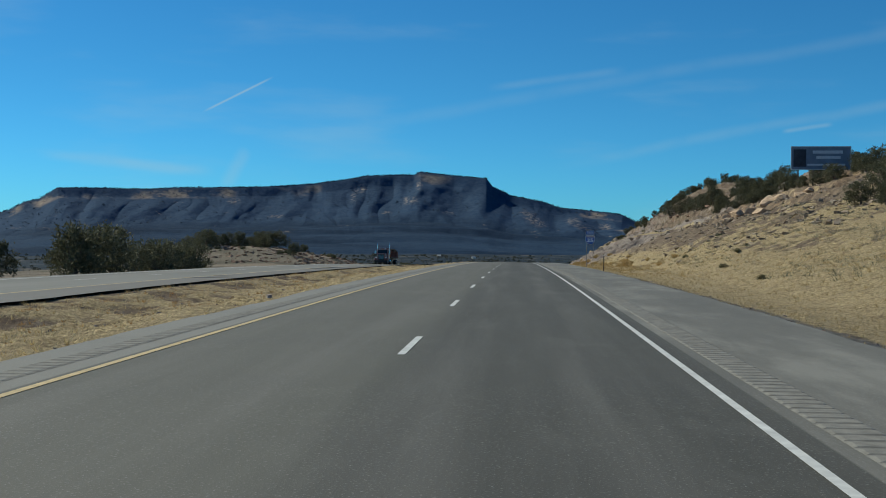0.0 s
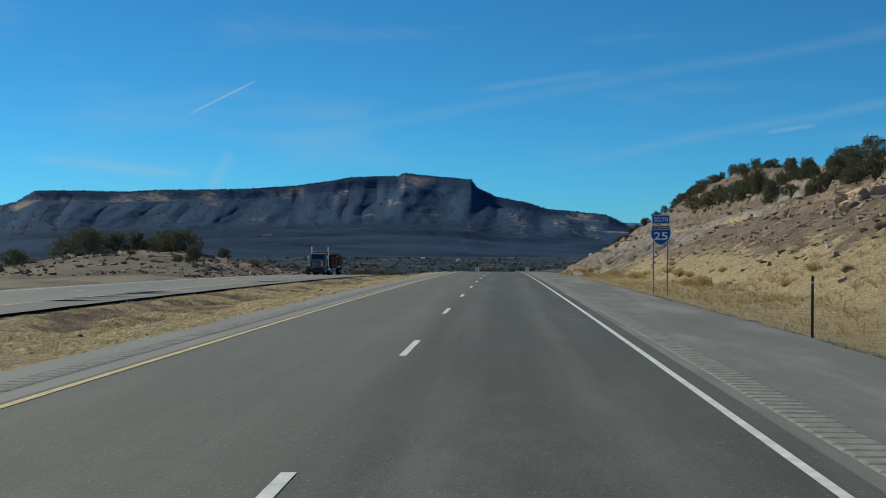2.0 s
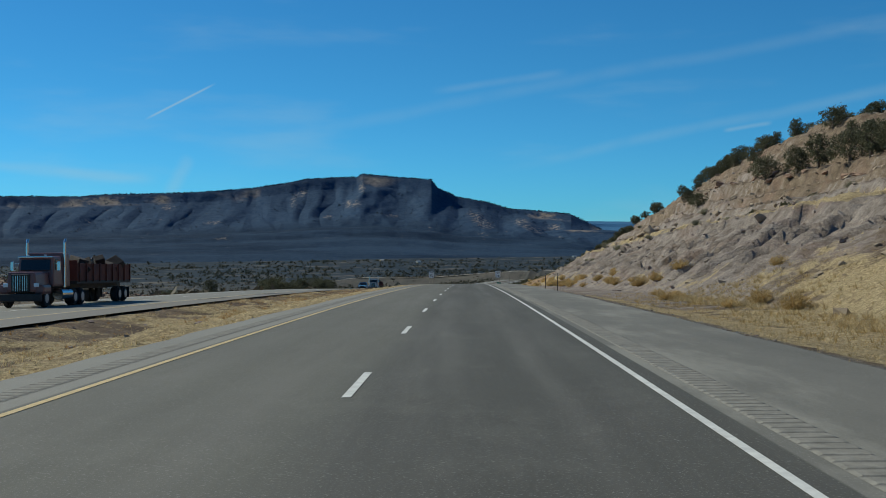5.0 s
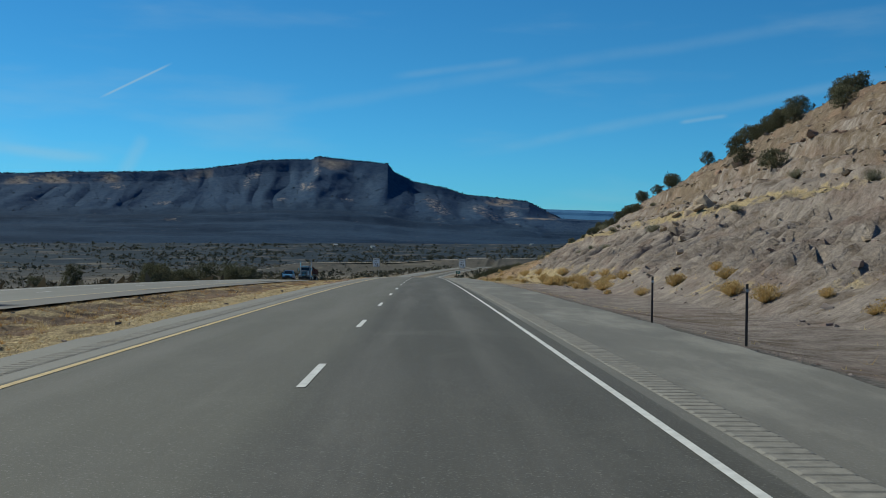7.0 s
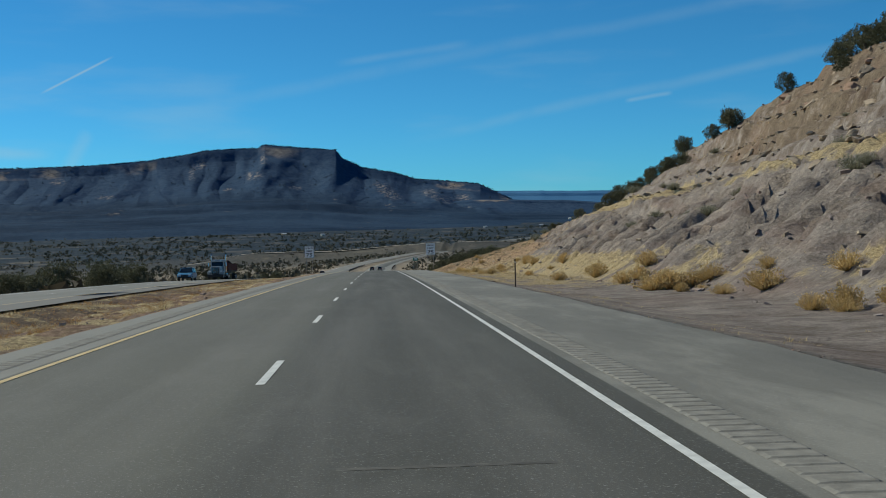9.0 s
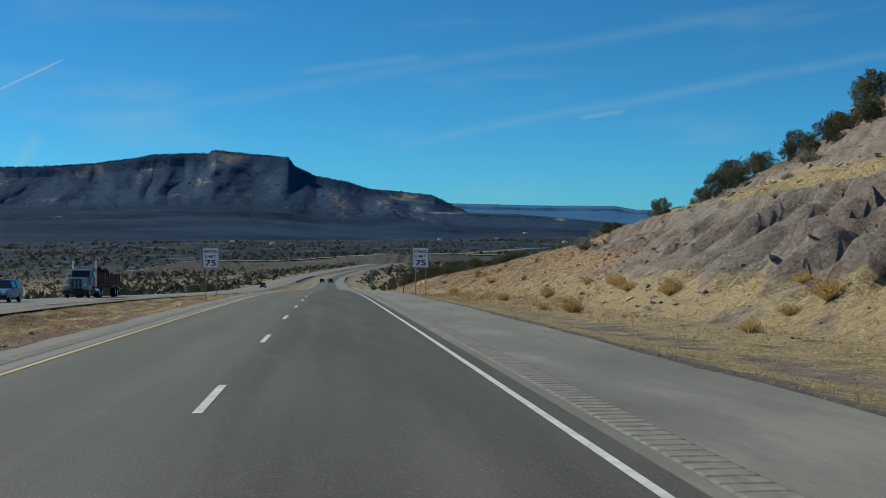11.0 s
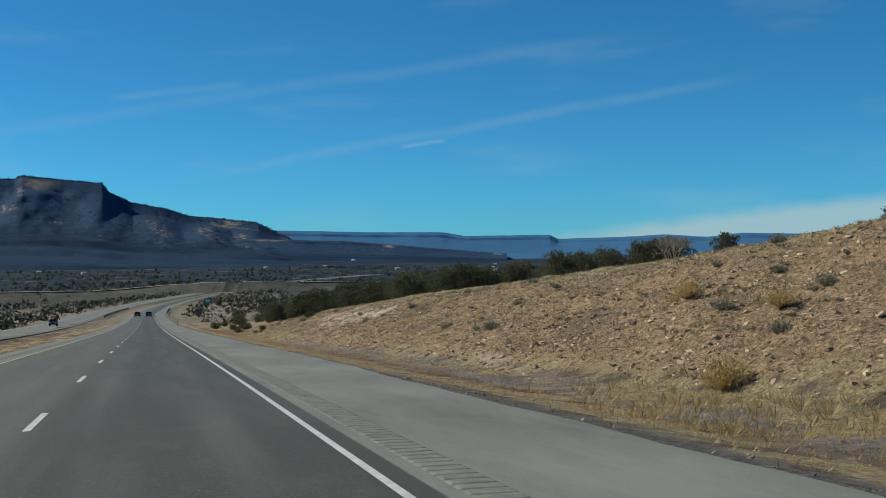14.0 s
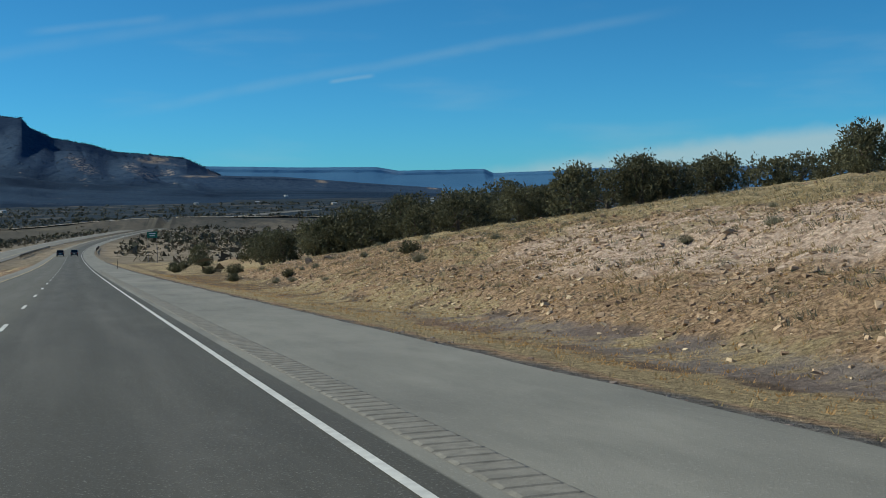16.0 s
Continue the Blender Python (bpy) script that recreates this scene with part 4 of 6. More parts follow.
def juniper(seed, tall, wide, lobes, clumps, leaf, lean=0.0):
    """A juniper: short forked trunk and a ragged crown that reaches nearly to the ground."""
    gen = np.random.default_rng(seed)
    thing = empty("juniper_tree")
    bms = []
    top = Vector((lean * 0.3, 0, tall * 0.45))
    bms.append(rod((0, 0, -0.3), top * 0.5, 0.055 * tall, 0.040 * tall, 7))
    bms.append(rod(top * 0.48, top, 0.040 * tall, 0.020 * tall, 7))
    centres, radii = [], []
    for k in range(lobes):
        a = 2.4 * k + gen.uniform(-0.5, 0.5)
        h = 0.16 + 0.70 * ((k + gen.uniform(0, 0.9)) / lobes)
        reach = math.sqrt(max(0.05, 1 - ((h - 0.36) / 0.62) ** 2))
        r = wide * 0.5 * gen.uniform(0.35, 0.80) * reach
        centres.append(np.array([math.cos(a) * r + lean * h, math.sin(a) * r, tall * h]))
        radii.append(np.array([wide * 0.19, wide * 0.19, tall * 0.13]) * gen.uniform(0.6, 1.25) * (0.55 + 0.5 * reach))
        if k % 3 == 0:
            bms.append(rod(top * gen.uniform(0.3, 0.9), Vector(centres[-1]), 0.016 * tall, 0.006 * tall, 5))
    part("trunk", merge(*bms), BARK, thing, "grey-brown shreddy bark")
    which = gen.integers(0, lobes, clumps)
    nrm = unit(clumps, gen)
    C, R = np.array(centres)[which], np.array(radii)[which]
    P = C + nrm * R * gen.uniform(0.35, 1.0, (clumps, 1)) ** 0.6
    stray = gen.random(clumps) < 0.06
    P[stray] += nrm[stray] * 0.10 * wide * gen.random((int(stray.sum()), 1)) + np.array([0, 0, 0.04 * tall])
    P[:, 2] = np.maximum(P[:, 2], 0.05 * tall * gen.uniform(0.3, 1, clumps))
    V, F = sprays(P, nrm, leaf, 4, gen, leaf * 0.9)
    sheet("crown", V, F, JUNIPER, thing)
    return thing


JUNIPERS = [juniper(11, 3.9, 3.9, 18, 780, 0.125), juniper(12, 4.6, 4.0, 20, 860, 0.13, 0.3), juniper(13, 3.3, 4.6, 18, 800, 0.125),
            juniper(14, 2.5, 2.9, 14, 560, 0.105), juniper(15, 5.1, 3.8, 20, 860, 0.13, -0.2), juniper(16, 4.1, 5.4, 22, 920, 0.13)]
for k, ob in enumerate(JUNIPERS):
    ob.location = (0, 0, 0)
used = set()


def plant(kind, x, y, scale, label, group, sink=0.12):
    """A juniper of one of the built kinds, standing on the ground."""
    turn = (x * 12.9 + y * 78.2) % 6.28
    m = Matrix.Translation((x, y, float(height(x, y)) - sink * scale)) @ Matrix.Rotation(turn, 4, "Z") @ Matrix.Diagonal((scale, scale, scale, 1))
    if kind not in used:
        used.add(kind)
        ob = JUNIPERS[kind]
        ob.matrix_world = m
    else:
        ob = copy_thing(JUNIPERS[kind], Matrix.Identity(4))
        ob.matrix_world = m
    return tagged(ob, label, "tree", group)


HILL = "dark green juniper tree on the stony hillside"
BENCH = "dense dark green juniper on the bench above the cut"
KNOLL = "dark juniper on the low knoll beyond the carriageway"
for k, x, y, s in ((4, 57.6, 328, 1.0), (3, 38.3, 409, 1.0), (2, 42.0, 402, .9), (1, 63, 342, 1.0), (5, 52, 350, .9),
                   (0, 50.5, 372, .9), (3, 46.5, 381, .9), (3, 36.4, 447.5, 1.0), (3, 37.3, 463, .8), (3, 39.5, 466, .7), (0, 47, 453, 1.0), (2, 51, 448, 1.0),
                   (3, 31.4, 263, .75), (3, 29.5, 268, .6), (5, 47, 338, .8), (3, 37.3, 343, 1.1), (2, 35.3, 325.5, .8),
                   (3, 34.5, 402, .8), (3, 36, 401, .7), (3, 39, 399.5, .9), (0, 41, 400, .7), (0, 46.5, 396.5, .75), 
                   (2, 48.2, 386, .85), (5, 49.5, 383, .85), (5, 51.5, 380, .9), (0, 52, 377, .85), (2, 50.5, 377, .9), (5, 53, 372, .95), (5, 50, 388, .8), (2, 51, 384, .8), (0, 50, 380, .8), (5, 51.5, 375, .8), (2, 52, 371, .9), (0, 50.5, 366, .8), (5, 34.5, 420, .6), (1, 36, 417, .55), (5, 33, 421.5, .55), (1, 38, 414, .5), (0, 36.5, 411, .55), (5, 39, 412, .55), (2, 35.5, 424, .6), (0, 34.5, 411, .5), (5, 34, 407, .5), (2, 35.8, 408.5, .5), (0, 33.8, 413, .45), (5, 36, 405, .55), (0, 40, 454, .75), (3, 42, 456, .8), (3, 28.6, 427.5, .85), (3, 26.4, 437, .6), (3, 27.6, 438, .5), (0, 31.5, 422, .75), (3, 30.0, 421, .7), (2, 33.5, 424, .8),
                   (5, 39, 300, 1.0), (0, 40.6, 291, 1.1), (4, 41.6, 286, 1.0), (5, 42.3, 277, 1.1), (1, 42.5, 271, 1.1), (5, 42.7, 263, 1.1), (4, 43, 258, 1.1), (2, 36, 180, .7)):
    plant(k, x, y, s * 0.84, HILL, "junipers on the hillside")
gen = np.random.default_rng(5)
n = 0
while n < 98:
    y = gen.uniform(120, 400)
    lo = np.interp(y, [120, 150, 200, 260, 330, 380, 400], [35, 36, 38, 44, 54, 54, 52])
    u = lo - 1 + 15 * gen.random() ** 1.4
    x = u + float(road_x(y))
    if gen.random() > 0.35 + 0.65 * value_noise(x / 13, y / 13, 3):
        continue
    if 32 < x < 51 and 120 < y < 164:
        continue
    plant(int(gen.integers(0, 6)), x, y, gen.uniform(.45, .82), HILL, "junipers on the hillside")
    n += 1
for k, x, y, s in ((5, 44.5, 480, .75), (1, 46, 478, .7), (2, 43.5, 483, .7), (0, 47.5, 482, .75), (5, 49, 479, .75), (5, 50, 533, .85), (1, 52.5, 535, .85), (5, 55, 537, .9), (2, 53.5, 541, .9), (5, 50.5, 545, .85), (0, 48.5, 549, .85), (5, 53, 549, .9), (2, 51, 554, .85), (1, 55.5, 545, .9), (5, 47, 563, .9), (2, 43, 566, .9), (1, 39, 570, .95), (5, 30, 572, .95), (0, 27, 576, 1.0), (5, 24.5, 580, 1.0), (2, 22.5, 583, .9), (1, 29, 582, 1.0), (5, 33, 578, 1.0), (0, 19.5, 588, .8), (5, 24, 596, 1.0), (2, 28, 600, 1.0), (5, 20.5, 606, .9), (0, 23, 614, 1.0), (3, 42.2, 502, .75), (5, 42, 157.5, .7), (2, 45, 156, .75), (0, 47.5, 157.5, .75), (5, 44.5, 152, .7), (1, 48, 152, .75), (2, 40.6, 160.5, .6), (3, 38.6, 160.5, .7), (0, 33.5, 108, .6), (5, 36, 112, .8), (2, 33, 114, .7), (5, 40, 118, .9), (0, 43, 126, .9), (5, 39.5, 128, .8), (5, 31, 562, .7), (2, 33, 564, .75), (5, 36, 566, .75), (0, 42, 562, .8), (5, 45, 561, .75), (0, 28.6, 548, .85), (5, 35.2, 557, .72), (4, 37.2, 556, .72), (1, 38.6, 559, .7), (5, 40.6, 558, .7), (2, 48.7, 559, .85), (5, 52, 560, .8), (0, 44, 542.5, .85), (2, 46.5, 541, .8),
                   (2, 22, 585, .8), (0, 24, 592, .9), (5, 21, 602, .8), (2, 27, 580, .8), (0, 26, 570, .7), (2, 34, 566, .9), (5, 39, 560, .9)):
    plant(k, x, y, s, BENCH, "junipers above the cut")
n = 0
while n < 36:
    y = gen.uniform(578, 720)
    u = gen.uniform(17, 80)
    x = u + float(road_x(y))
    if gen.random() > step(value_noise(x / 20, y / 20, 8), 0.35, 0.6) * (1.0 if u > 22 + 0.05 * (y - 560) else 0.25):
        continue
    plant(int(gen.integers(0, 4)), x, y, gen.uniform(.6, 1.1), BENCH, "junipers above the cut")
    n += 1
for k, x, y, s in ((5, -50, 240, 1.0), (2, -56, 244, 1.0), (5, -53, 242, 1.0), (0, -58, 241, 1.1), (5, -63, 237, 1.1), (4, -55, 247, 1.0), (5, -62, 229, 1.0), (5, -40, 141, 1.0), (2, -38.5, 133, 1.0), (0, -37.2, 123, 1.0), (5, -36, 114, .95), (0, -60, 238, 1.0), (5, -66, 232, .9), (2, -71, 226, .9), (3, -46, 250, .9), (0, -41, 212, .7),
                   (2, -33, 415, 1.0), (5, -34, 421, 1.1), (0, -35.5, 428, 1.0), (2, -33.5, 433, .9), (5, -36.5, 409, 1.1), (5, -34, 440, 1.0), (2, -35.5, 366, 1.1), (2, -38, 403, .9), (0, -42, 411, .9), (0, -37, 375, .9), (5, -39, 382, .9), (2, -36.5, 390, .9), (5, -41, 396, .9), (0, -32.5, 84, 1.15), (5, -33.5, 90, 1.15), (1, -34, 96, 1.05), (5, -36.5, 109, .8), (2, -38, 118, .8), (0, -40, 127, .8),
                   (2, -41, 138, .75), (5, -47, 120, .9), (0, -45, 98, 1.0), (3, -44, 262, .8), (2, -49, 275, .8), (3, -53, 290, .7)):
    plant(k, x, y, s, KNOLL, "junipers beyond the carriageway")
n = 0
while n < 34:
    y = gen.uniform(330, 760)
    u = -gen.uniform(34, 120)
    if gen.random() > value_noise(u / 20, y / 20, 5) ** 1.5 * 1.4:
        continue
    plant(int(gen.integers(0, 6)), u + float(road_x(y)), y, gen.uniform(.55, 1.0), "dark juniper in the scrub beyond the carriageway", "junipers beyond the carriageway")
    n += 1

# woods and scrub of the valley floor
gen = np.random.default_rng(6)
N = 42000
fy = 340 + 2500 * gen.random(N) ** 2.0
fx = gen.uniform(-1, 1, N) * (0.62 * fy + 80) + 0.10 * fy
fu = fx - road_x(fy)
keep = (np.abs(fu + 11) > 24) & (gen.random(N) < 0.10 + np.clip(4.0 * (rough(fx, fy, 80, 4, 4) + 0.10), 0, 1)) & (np.abs(fy - 1465 - 0.1 * fx) > 40) & ((fu > 0) | (fy > 900) | (gen.random(N) < 0.4)) & (gen.random(N) < step(fy + 60 * rough(fx, fy, 60, 3, 8), 330, 520))
keep &= ~((fu > 0) & (fy < 640)) & ~((fu > 0) & (fy < 860) & (fu < 160)) & ~((fu < 0) & (fu > -40) & (fy < 700))
fx, fy = fx[keep], fy[keep]
size = (1.0 + 2.8 * gen.random(len(fx)) ** 1.8) * (1 + fy / 4500)
fz = height(fx, fy)
C = np.stack([fx, fy, fz + size * 0.45], -1)
per = 13
nr = unit(len(C) * per, gen)
B = np.repeat(C, per, 0) + nr * np.repeat(size, per)[:, None] * np.array([0.62, 0.62, 0.42])
tang = np.cross(nr, unit(len(B), gen))
tang /= np.linalg.norm(tang, axis=1, keepdims=True) + 1e-9
bit = np.cross(nr, tang)
sz = np.repeat(size, per)[:, None] * gen.uniform(0.26, 0.58, (len(B), 1))
V = np.stack([B - tang * sz * .6, B + tang * sz * .6, B + bit * sz + np.array([0, 0, .2])], 1).reshape(-1, 3)
tagged(sheet("valley_woods", V, np.arange(len(V)).reshape(-1, 3), FAR_LEAF), "scattered dark junipers over the dry valley floor", "woodland", kind="stuff")


N = 26000
gen = np.random.default_rng(61)
sy = 300 + 1350 * gen.random(N) ** 1.6
sx = gen.uniform(-1, 1, N) * (0.5 * sy + 60) + 0.10 * sy
su = sx - road_x(sy)
keep = (np.abs(su + 11) > 23) & ~((su > 0) & (sy < 600)) & (gen.random(N) < 0.15 + 0.85 * value_noise(sx / 25, sy / 25, 62)) & (np.abs(sy - 1465 - 0.1 * sx) > 7) & ~((su > 0) & (su < 90) & (sy < 800) & (gen.random(N) < 0.65))
sx, sy = sx[keep], sy[keep]
size = gen.uniform(0.5, 1.5, len(sx)) * (1 + sy / 1600)
C = np.stack([sx, sy, height(sx, sy) + size * 0.25], -1)
per = 9
B = np.repeat(C, per, 0) + unit(len(C) * per, gen) * np.repeat(size, per)[:, None] * np.array([0.8, 0.8, 0.35])
q = np.repeat(size, per)[:, None] * gen.uniform(0.15, 0.45, (len(B), 1))
T = np.stack([B + gen.normal(size=B.shape) * q for _ in range(3)], 1).reshape(-1, 3)
VALLEY_SCRUB = leafy("valley_scrub_leaf", (0.062, 0.052, 0.036), (0.165, 0.135, 0.090), 0.15)
tagged(sheet("valley_scrub", T, np.arange(len(T)).reshape(-1, 3), VALLEY_SCRUB), "low brown scrub dotted over the open valley ground", "scrub", kind="stuff")


def tufts(name, u0, u1, y0, y1, count, field, mat, tall, blades, seed, label, bias=0.0, wide=0.013, spread=0.22):
    """Bunch grass: fans of thin dry blades wherever the ground is grassy."""
    gen = np.random.default_rng(seed)
    u, y = gen.uniform(u0, u1, count), gen.uniform(y0, y1, count)
    x = u + road_x(y)
    k = gen.random(count) < np.clip(zone_at(field, u, y), 0, 1) * (0.25 + 1.1 * value_noise(x / 1.7, y / 1.7, seed)) + bias
    x, y = x[k], y[k]
    base = np.stack([x, y, height(x, y) - 0.03], -1)
    n = len(base)
    s = tall * gen.uniform(0.45, 1.25, n)
    b = np.repeat(base, blades, 0)
    a = gen.uniform(0, 6.283, n * blades)
    tilt = gen.uniform(0.35, 1.45, n * blades)
    L = np.repeat(s, blades) * gen.uniform(0.6, 1.1, n * blades)
    out = np.stack([np.cos(a), np.sin(a), 0 * a], -1)
    root = b + out * (spread * np.repeat(s, blades) * gen.random(n * blades))[:, None]
    tip = root + out * (np.sin(tilt) * L)[:, None] + np.stack([0 * a, 0 * a, np.cos(tilt) * L], -1)
    side = np.stack([-np.sin(a + 0.6), np.cos(a + 0.6), 0 * a], -1) * (wide * np.repeat(s, blades) / tall)[:, None]
    V = np.stack([root - side, root + side, tip], 1).reshape(-1, 3)
    return tagged(sheet(name, V, np.arange(len(V)).reshape(-1, 3), mat), label, "grass", kind="stuff")


a_straw = a_straw * (1 - 0.65 * step(GY, 425, 455) * on_right * step(GU, 11, 9.5))
tufts("verge_grass", 5.7, 19, 5, 600, 95000, a_straw, STRAW, 0.12, 6, 21, "pale straw bunch grass along the verge and ditch")
a_tuft = np.maximum(a_straw, np.where(on_right, 0.42 * step(GY, 425, 450) * step(GREL, 0.3, 0.8) * step(GY, 600, 580), 0))
tufts("slope_grass", 10, 48, 40, 600, 66000, a_tuft, STRAW, 0.20, 8, 22, "dry straw grass scattered over the slope", 0.01)
a_scrub = np.where(on_right, 0.75 * step(GY, 425, 450) * step(GREL, -0.1, 0.4) * step(GY, 600, 580), 0)
tufts("slope_tufts", 10.5, 32, 430, 590, 40000, a_scrub, STRAW, 0.17, 12, 26, "small straw tufts among the rubble", spread=1.0)
tufts("slope_sage", 10.5, 32, 430, 590, 28000, a_scrub, SAGE, 0.19, 12, 27, "small grey-green tufts among the rubble", spread=1.0)
tufts("median_grass", ONCOMING + 6.0, -6.2, 0, 520, 48000, a_straw, STRAW, 0.13, 7, 23, "pale straw grass in the median")
rust = np.where((GU > 6.8) & (GREL < 1.2), step(GY, 380, 430) * step(GY, 620, 590) * 1.25 * step(GU, 7.4, 8.6) * (1 - 0.8 * step(GU, 10.5, 12)), 0) + np.where((GU < -8), (0.16 + 0.5 * step(GY, 215, 260)) * step(GU, ONCOMING + 6, ONCOMING + 8), 0)
a_gold = np.where(on_right, step(GU + r1, 8.2, 9.4) * step(GU + r1, 14, 12.2) * (0.5 * step(GY, 70, 95) * step(GY, 245, 215) + 0.9 * step(GY, 372, 395) * step(GY, 460, 440)) * step(r2, -0.25, 0.2), 0)
tufts("golden_grass", 7.8, 14.5, 65, 460, 50000, a_gold, GOLD, 0.27, 8, 28, "tall golden dry grass in the ditch")
a_tall = np.where(on_right, step(GU + 1.5 * r1, 10.2, 11.5) * step(GU + 1.5 * r1, 17.5, 14) * (step(GY, 80, 105) * step(GY, 245, 205) + 0.8 * step(GY, 368, 390) * step(GY, 452, 436)) * step(rough(WX, GY, 7, 3, 68), -0.15, 0.25), 0)
a_hum = np.where((GU < -7.5) & (GU > ONCOMING + 7), 0.55, 0) * step(rough(WX, GY, 2.2, 3, 69), -0.1, 0.25)
tufts("median_hummocks", ONCOMING + 7, -7.5, 0, 520, 15000, a_hum, STRAW, 0.24, 26, 31, "rounded clumps of pale dry grass in the median", spread=1.3)
tufts("median_brown_clumps", ONCOMING + 7, -7.5, 0, 520, 12000, a_hum * (0.4 + 1.2 * step(GY, 190, 260)), RUST_STRAW, 0.22, 22, 32, "rounded clumps of brown dry scrub in the median", spread=1.2)
a_shale = np.where(on_right, 0.6 * step(GY, 365, 380) * step(GY, 450, 440) * step(GREL, 0.8, 2.0) * step(rough(WX, GY, 4, 3, 72), -0.15, 0.3), 0)
tufts("shale_tufts", 14, 40, 365, 450, 14000, a_shale, STRAW, 0.22, 12, 35, "straw tufts dotted over the grey mudstone slope", spread=0.8)
a_hill = np.where(on_right, 0.7 * step(GREL, 0.0, 0.6) * step(GY, 150, 118) * step(rough(WX, GY, 5, 3, 70), -0.45, 0.1), 0)
tufts("hillside_tufts", 10, 34, 25, 150, 9000, a_hill, STRAW, 0.28, 16, 33, "pale bunch grass tufts over the grassy hillside", spread=1.0)
tufts("hillside_sage", 10, 34, 25, 150, 6500, a_hill, SAGE, 0.34, 20, 34, "grey-green tufts over the grassy hillside", spread=0.9)
tufts("tall_grass", 9.5, 18, 80, 455, 11000, a_tall, STRAW, 0.42, 40, 29, "tall feathery tan grass along the foot of the slope", 0.0, 0.010)
tufts("rusty_grass", 6.8, 17, 380, 610, 72000, rust, RUST_STRAW, 0.10, 6, 24, "rust-coloured dry grass in the ditch")
tufts("median_scrub", ONCOMING + 6.5, -8, 0, 520, 20000, np.clip(rust * 2.2, 0, 1), RUST_STRAW, 0.17, 9, 25, "low brown scrub in the median")

# rubble on the cut slopes
ICO_V = np.array([(x, y, z) for x in (-1, 1) for y in (-1, 1) for z in (-1, 1)], float) * 0.72
ICO_F = np.array([(0, 1, 3), (0, 3, 2), (4, 6, 7), (4, 7, 5), (0, 4, 5), (0, 5, 1), (2, 3, 7), (2, 7, 6), (0, 2, 6), (0, 6, 4), (1, 5, 7), (1, 7, 3)])


def stones(name, u0, u1, y0, y1, count, chance, small, large, mat, seed, label):
    gen = np.random.default_rng(seed)
    u, y = gen.uniform(u0, u1, count), gen.uniform(y0, y1, count)
    x = u + road_x(y)
    k = gen.random(count) < chance(u, y) * (0.2 + 1.3 * value_noise(x / 4, y / 4, seed))
    x, y = x[k], y[k]
    n = len(x)
    s = small + (large - small) * gen.random(n) ** 3.5
    shape = ICO_V[None] * gen.uniform(0.45, 1.3, (n, len(ICO_V), 3)) * gen.uniform(0.5, 1.35, (n, 1, 3)) * np.array([1, 1.15, 0.5])
    a = gen.uniform(0, 6.283, n)
    t = gen.uniform(-0.6, 0.6, n)
    ca, sa, ct, st = np.cos(a), np.sin(a), np.cos(t), np.sin(t)
    px, py, pz = shape[..., 0], shape[..., 1], shape[..., 2]
    py, pz = py * ct[:, None] - pz * st[:, None], py * st[:, None] + pz * ct[:, None]
    px, py = px * ca[:, None] - py * sa[:, None], px * sa[:, None] + py * ca[:, None]
    P = np.stack([px, py, pz], -1) * s[:, None, None] + np.stack([x, y, height(x, y) + s * 0.12], -1)[:, None]
    F = ICO_F[None] + (np.arange(n) * len(ICO_V))[:, None, None]
    return tagged(sheet(name, P.reshape(-1, 3), F.reshape(-1, 3), mat), label, "stones", kind="stuff")


stones("slope_rubble", 10.3, 36, 395, 588, 84000, lambda u, y: zone_at(a_rub, u, y) * 1.1, 0.035, 0.12, RUBBLE, 31, "tan sandstone rubble covering the cut slope")
stones("hill_stones", 13, 60, 100, 435, 46000, lambda u, y: (0.34 + 0.5 * zone_at(a_rub, u, y)) * (0.16 - 0.12 * (y > 350) + 0.84 * np.clip(step(zone_at(GREL, u, y), 6.0, 7.5) + (y < 205) * step(zone_at(GREL, u, y), 0.6, 2.0), 0, 1)), 0.05, 0.40, ROCK, 32, "loose tan stones on the hillside")
stones("mudstone_lumps", 12, 46, 200, 440, 9000, lambda u, y: 0.5 * zone_at(a_mud, u, y), 0.05, 0.28, MUDROCK, 33, "grey mudstone lumps on the weathered slope")
stones("median_stones", ONCOMING + 6, -6.5, 10, 500, 7000, lambda u, y: 0.25 + 0 * u, 0.03, 0.14, MUDROCK, 34, "small dark stones in the median")

stones("shoulder_gravel", 5.3, 6.6, 0, 600, 17000, lambda u, y: 0.8 - 0.5 * (u - 5.3), 0.012, 0.055, MUDROCK, 36, "loose grey gravel along the shoulder's edge")
stones("knoll_stones", -80, -32, 195, 285, 9000, lambda u, y: 0.6 + 0 * u, 0.06, 0.5, REDROCK, 35, "brown stones on the low knoll")


def boulder(seed, size, mat=ROCK, flat=0.6):
    """A broken block of sandstone with flat faces and worn edges."""
    gen = np.random.default_rng(seed)
    bm = bmesh.new()
    bmesh.ops.create_icosphere(bm, subdivisions=3, radius=1)
    planes = [(Vector(unit(1, gen)[0]), gen.uniform(0.36, 0.66)) for _ in range(22)]
    for v in bm.verts:
        p = v.co * 1.25
        for nrm, d in planes * 3:
            over = p.dot(nrm) - d
            if over > 0:
                p -= nrm * over
        p += Vector(unit(1, gen)[0]) * 0.035
        v.co = Vector((p.x * size[0], p.y * size[1], p.z * size[2]))
    return bm


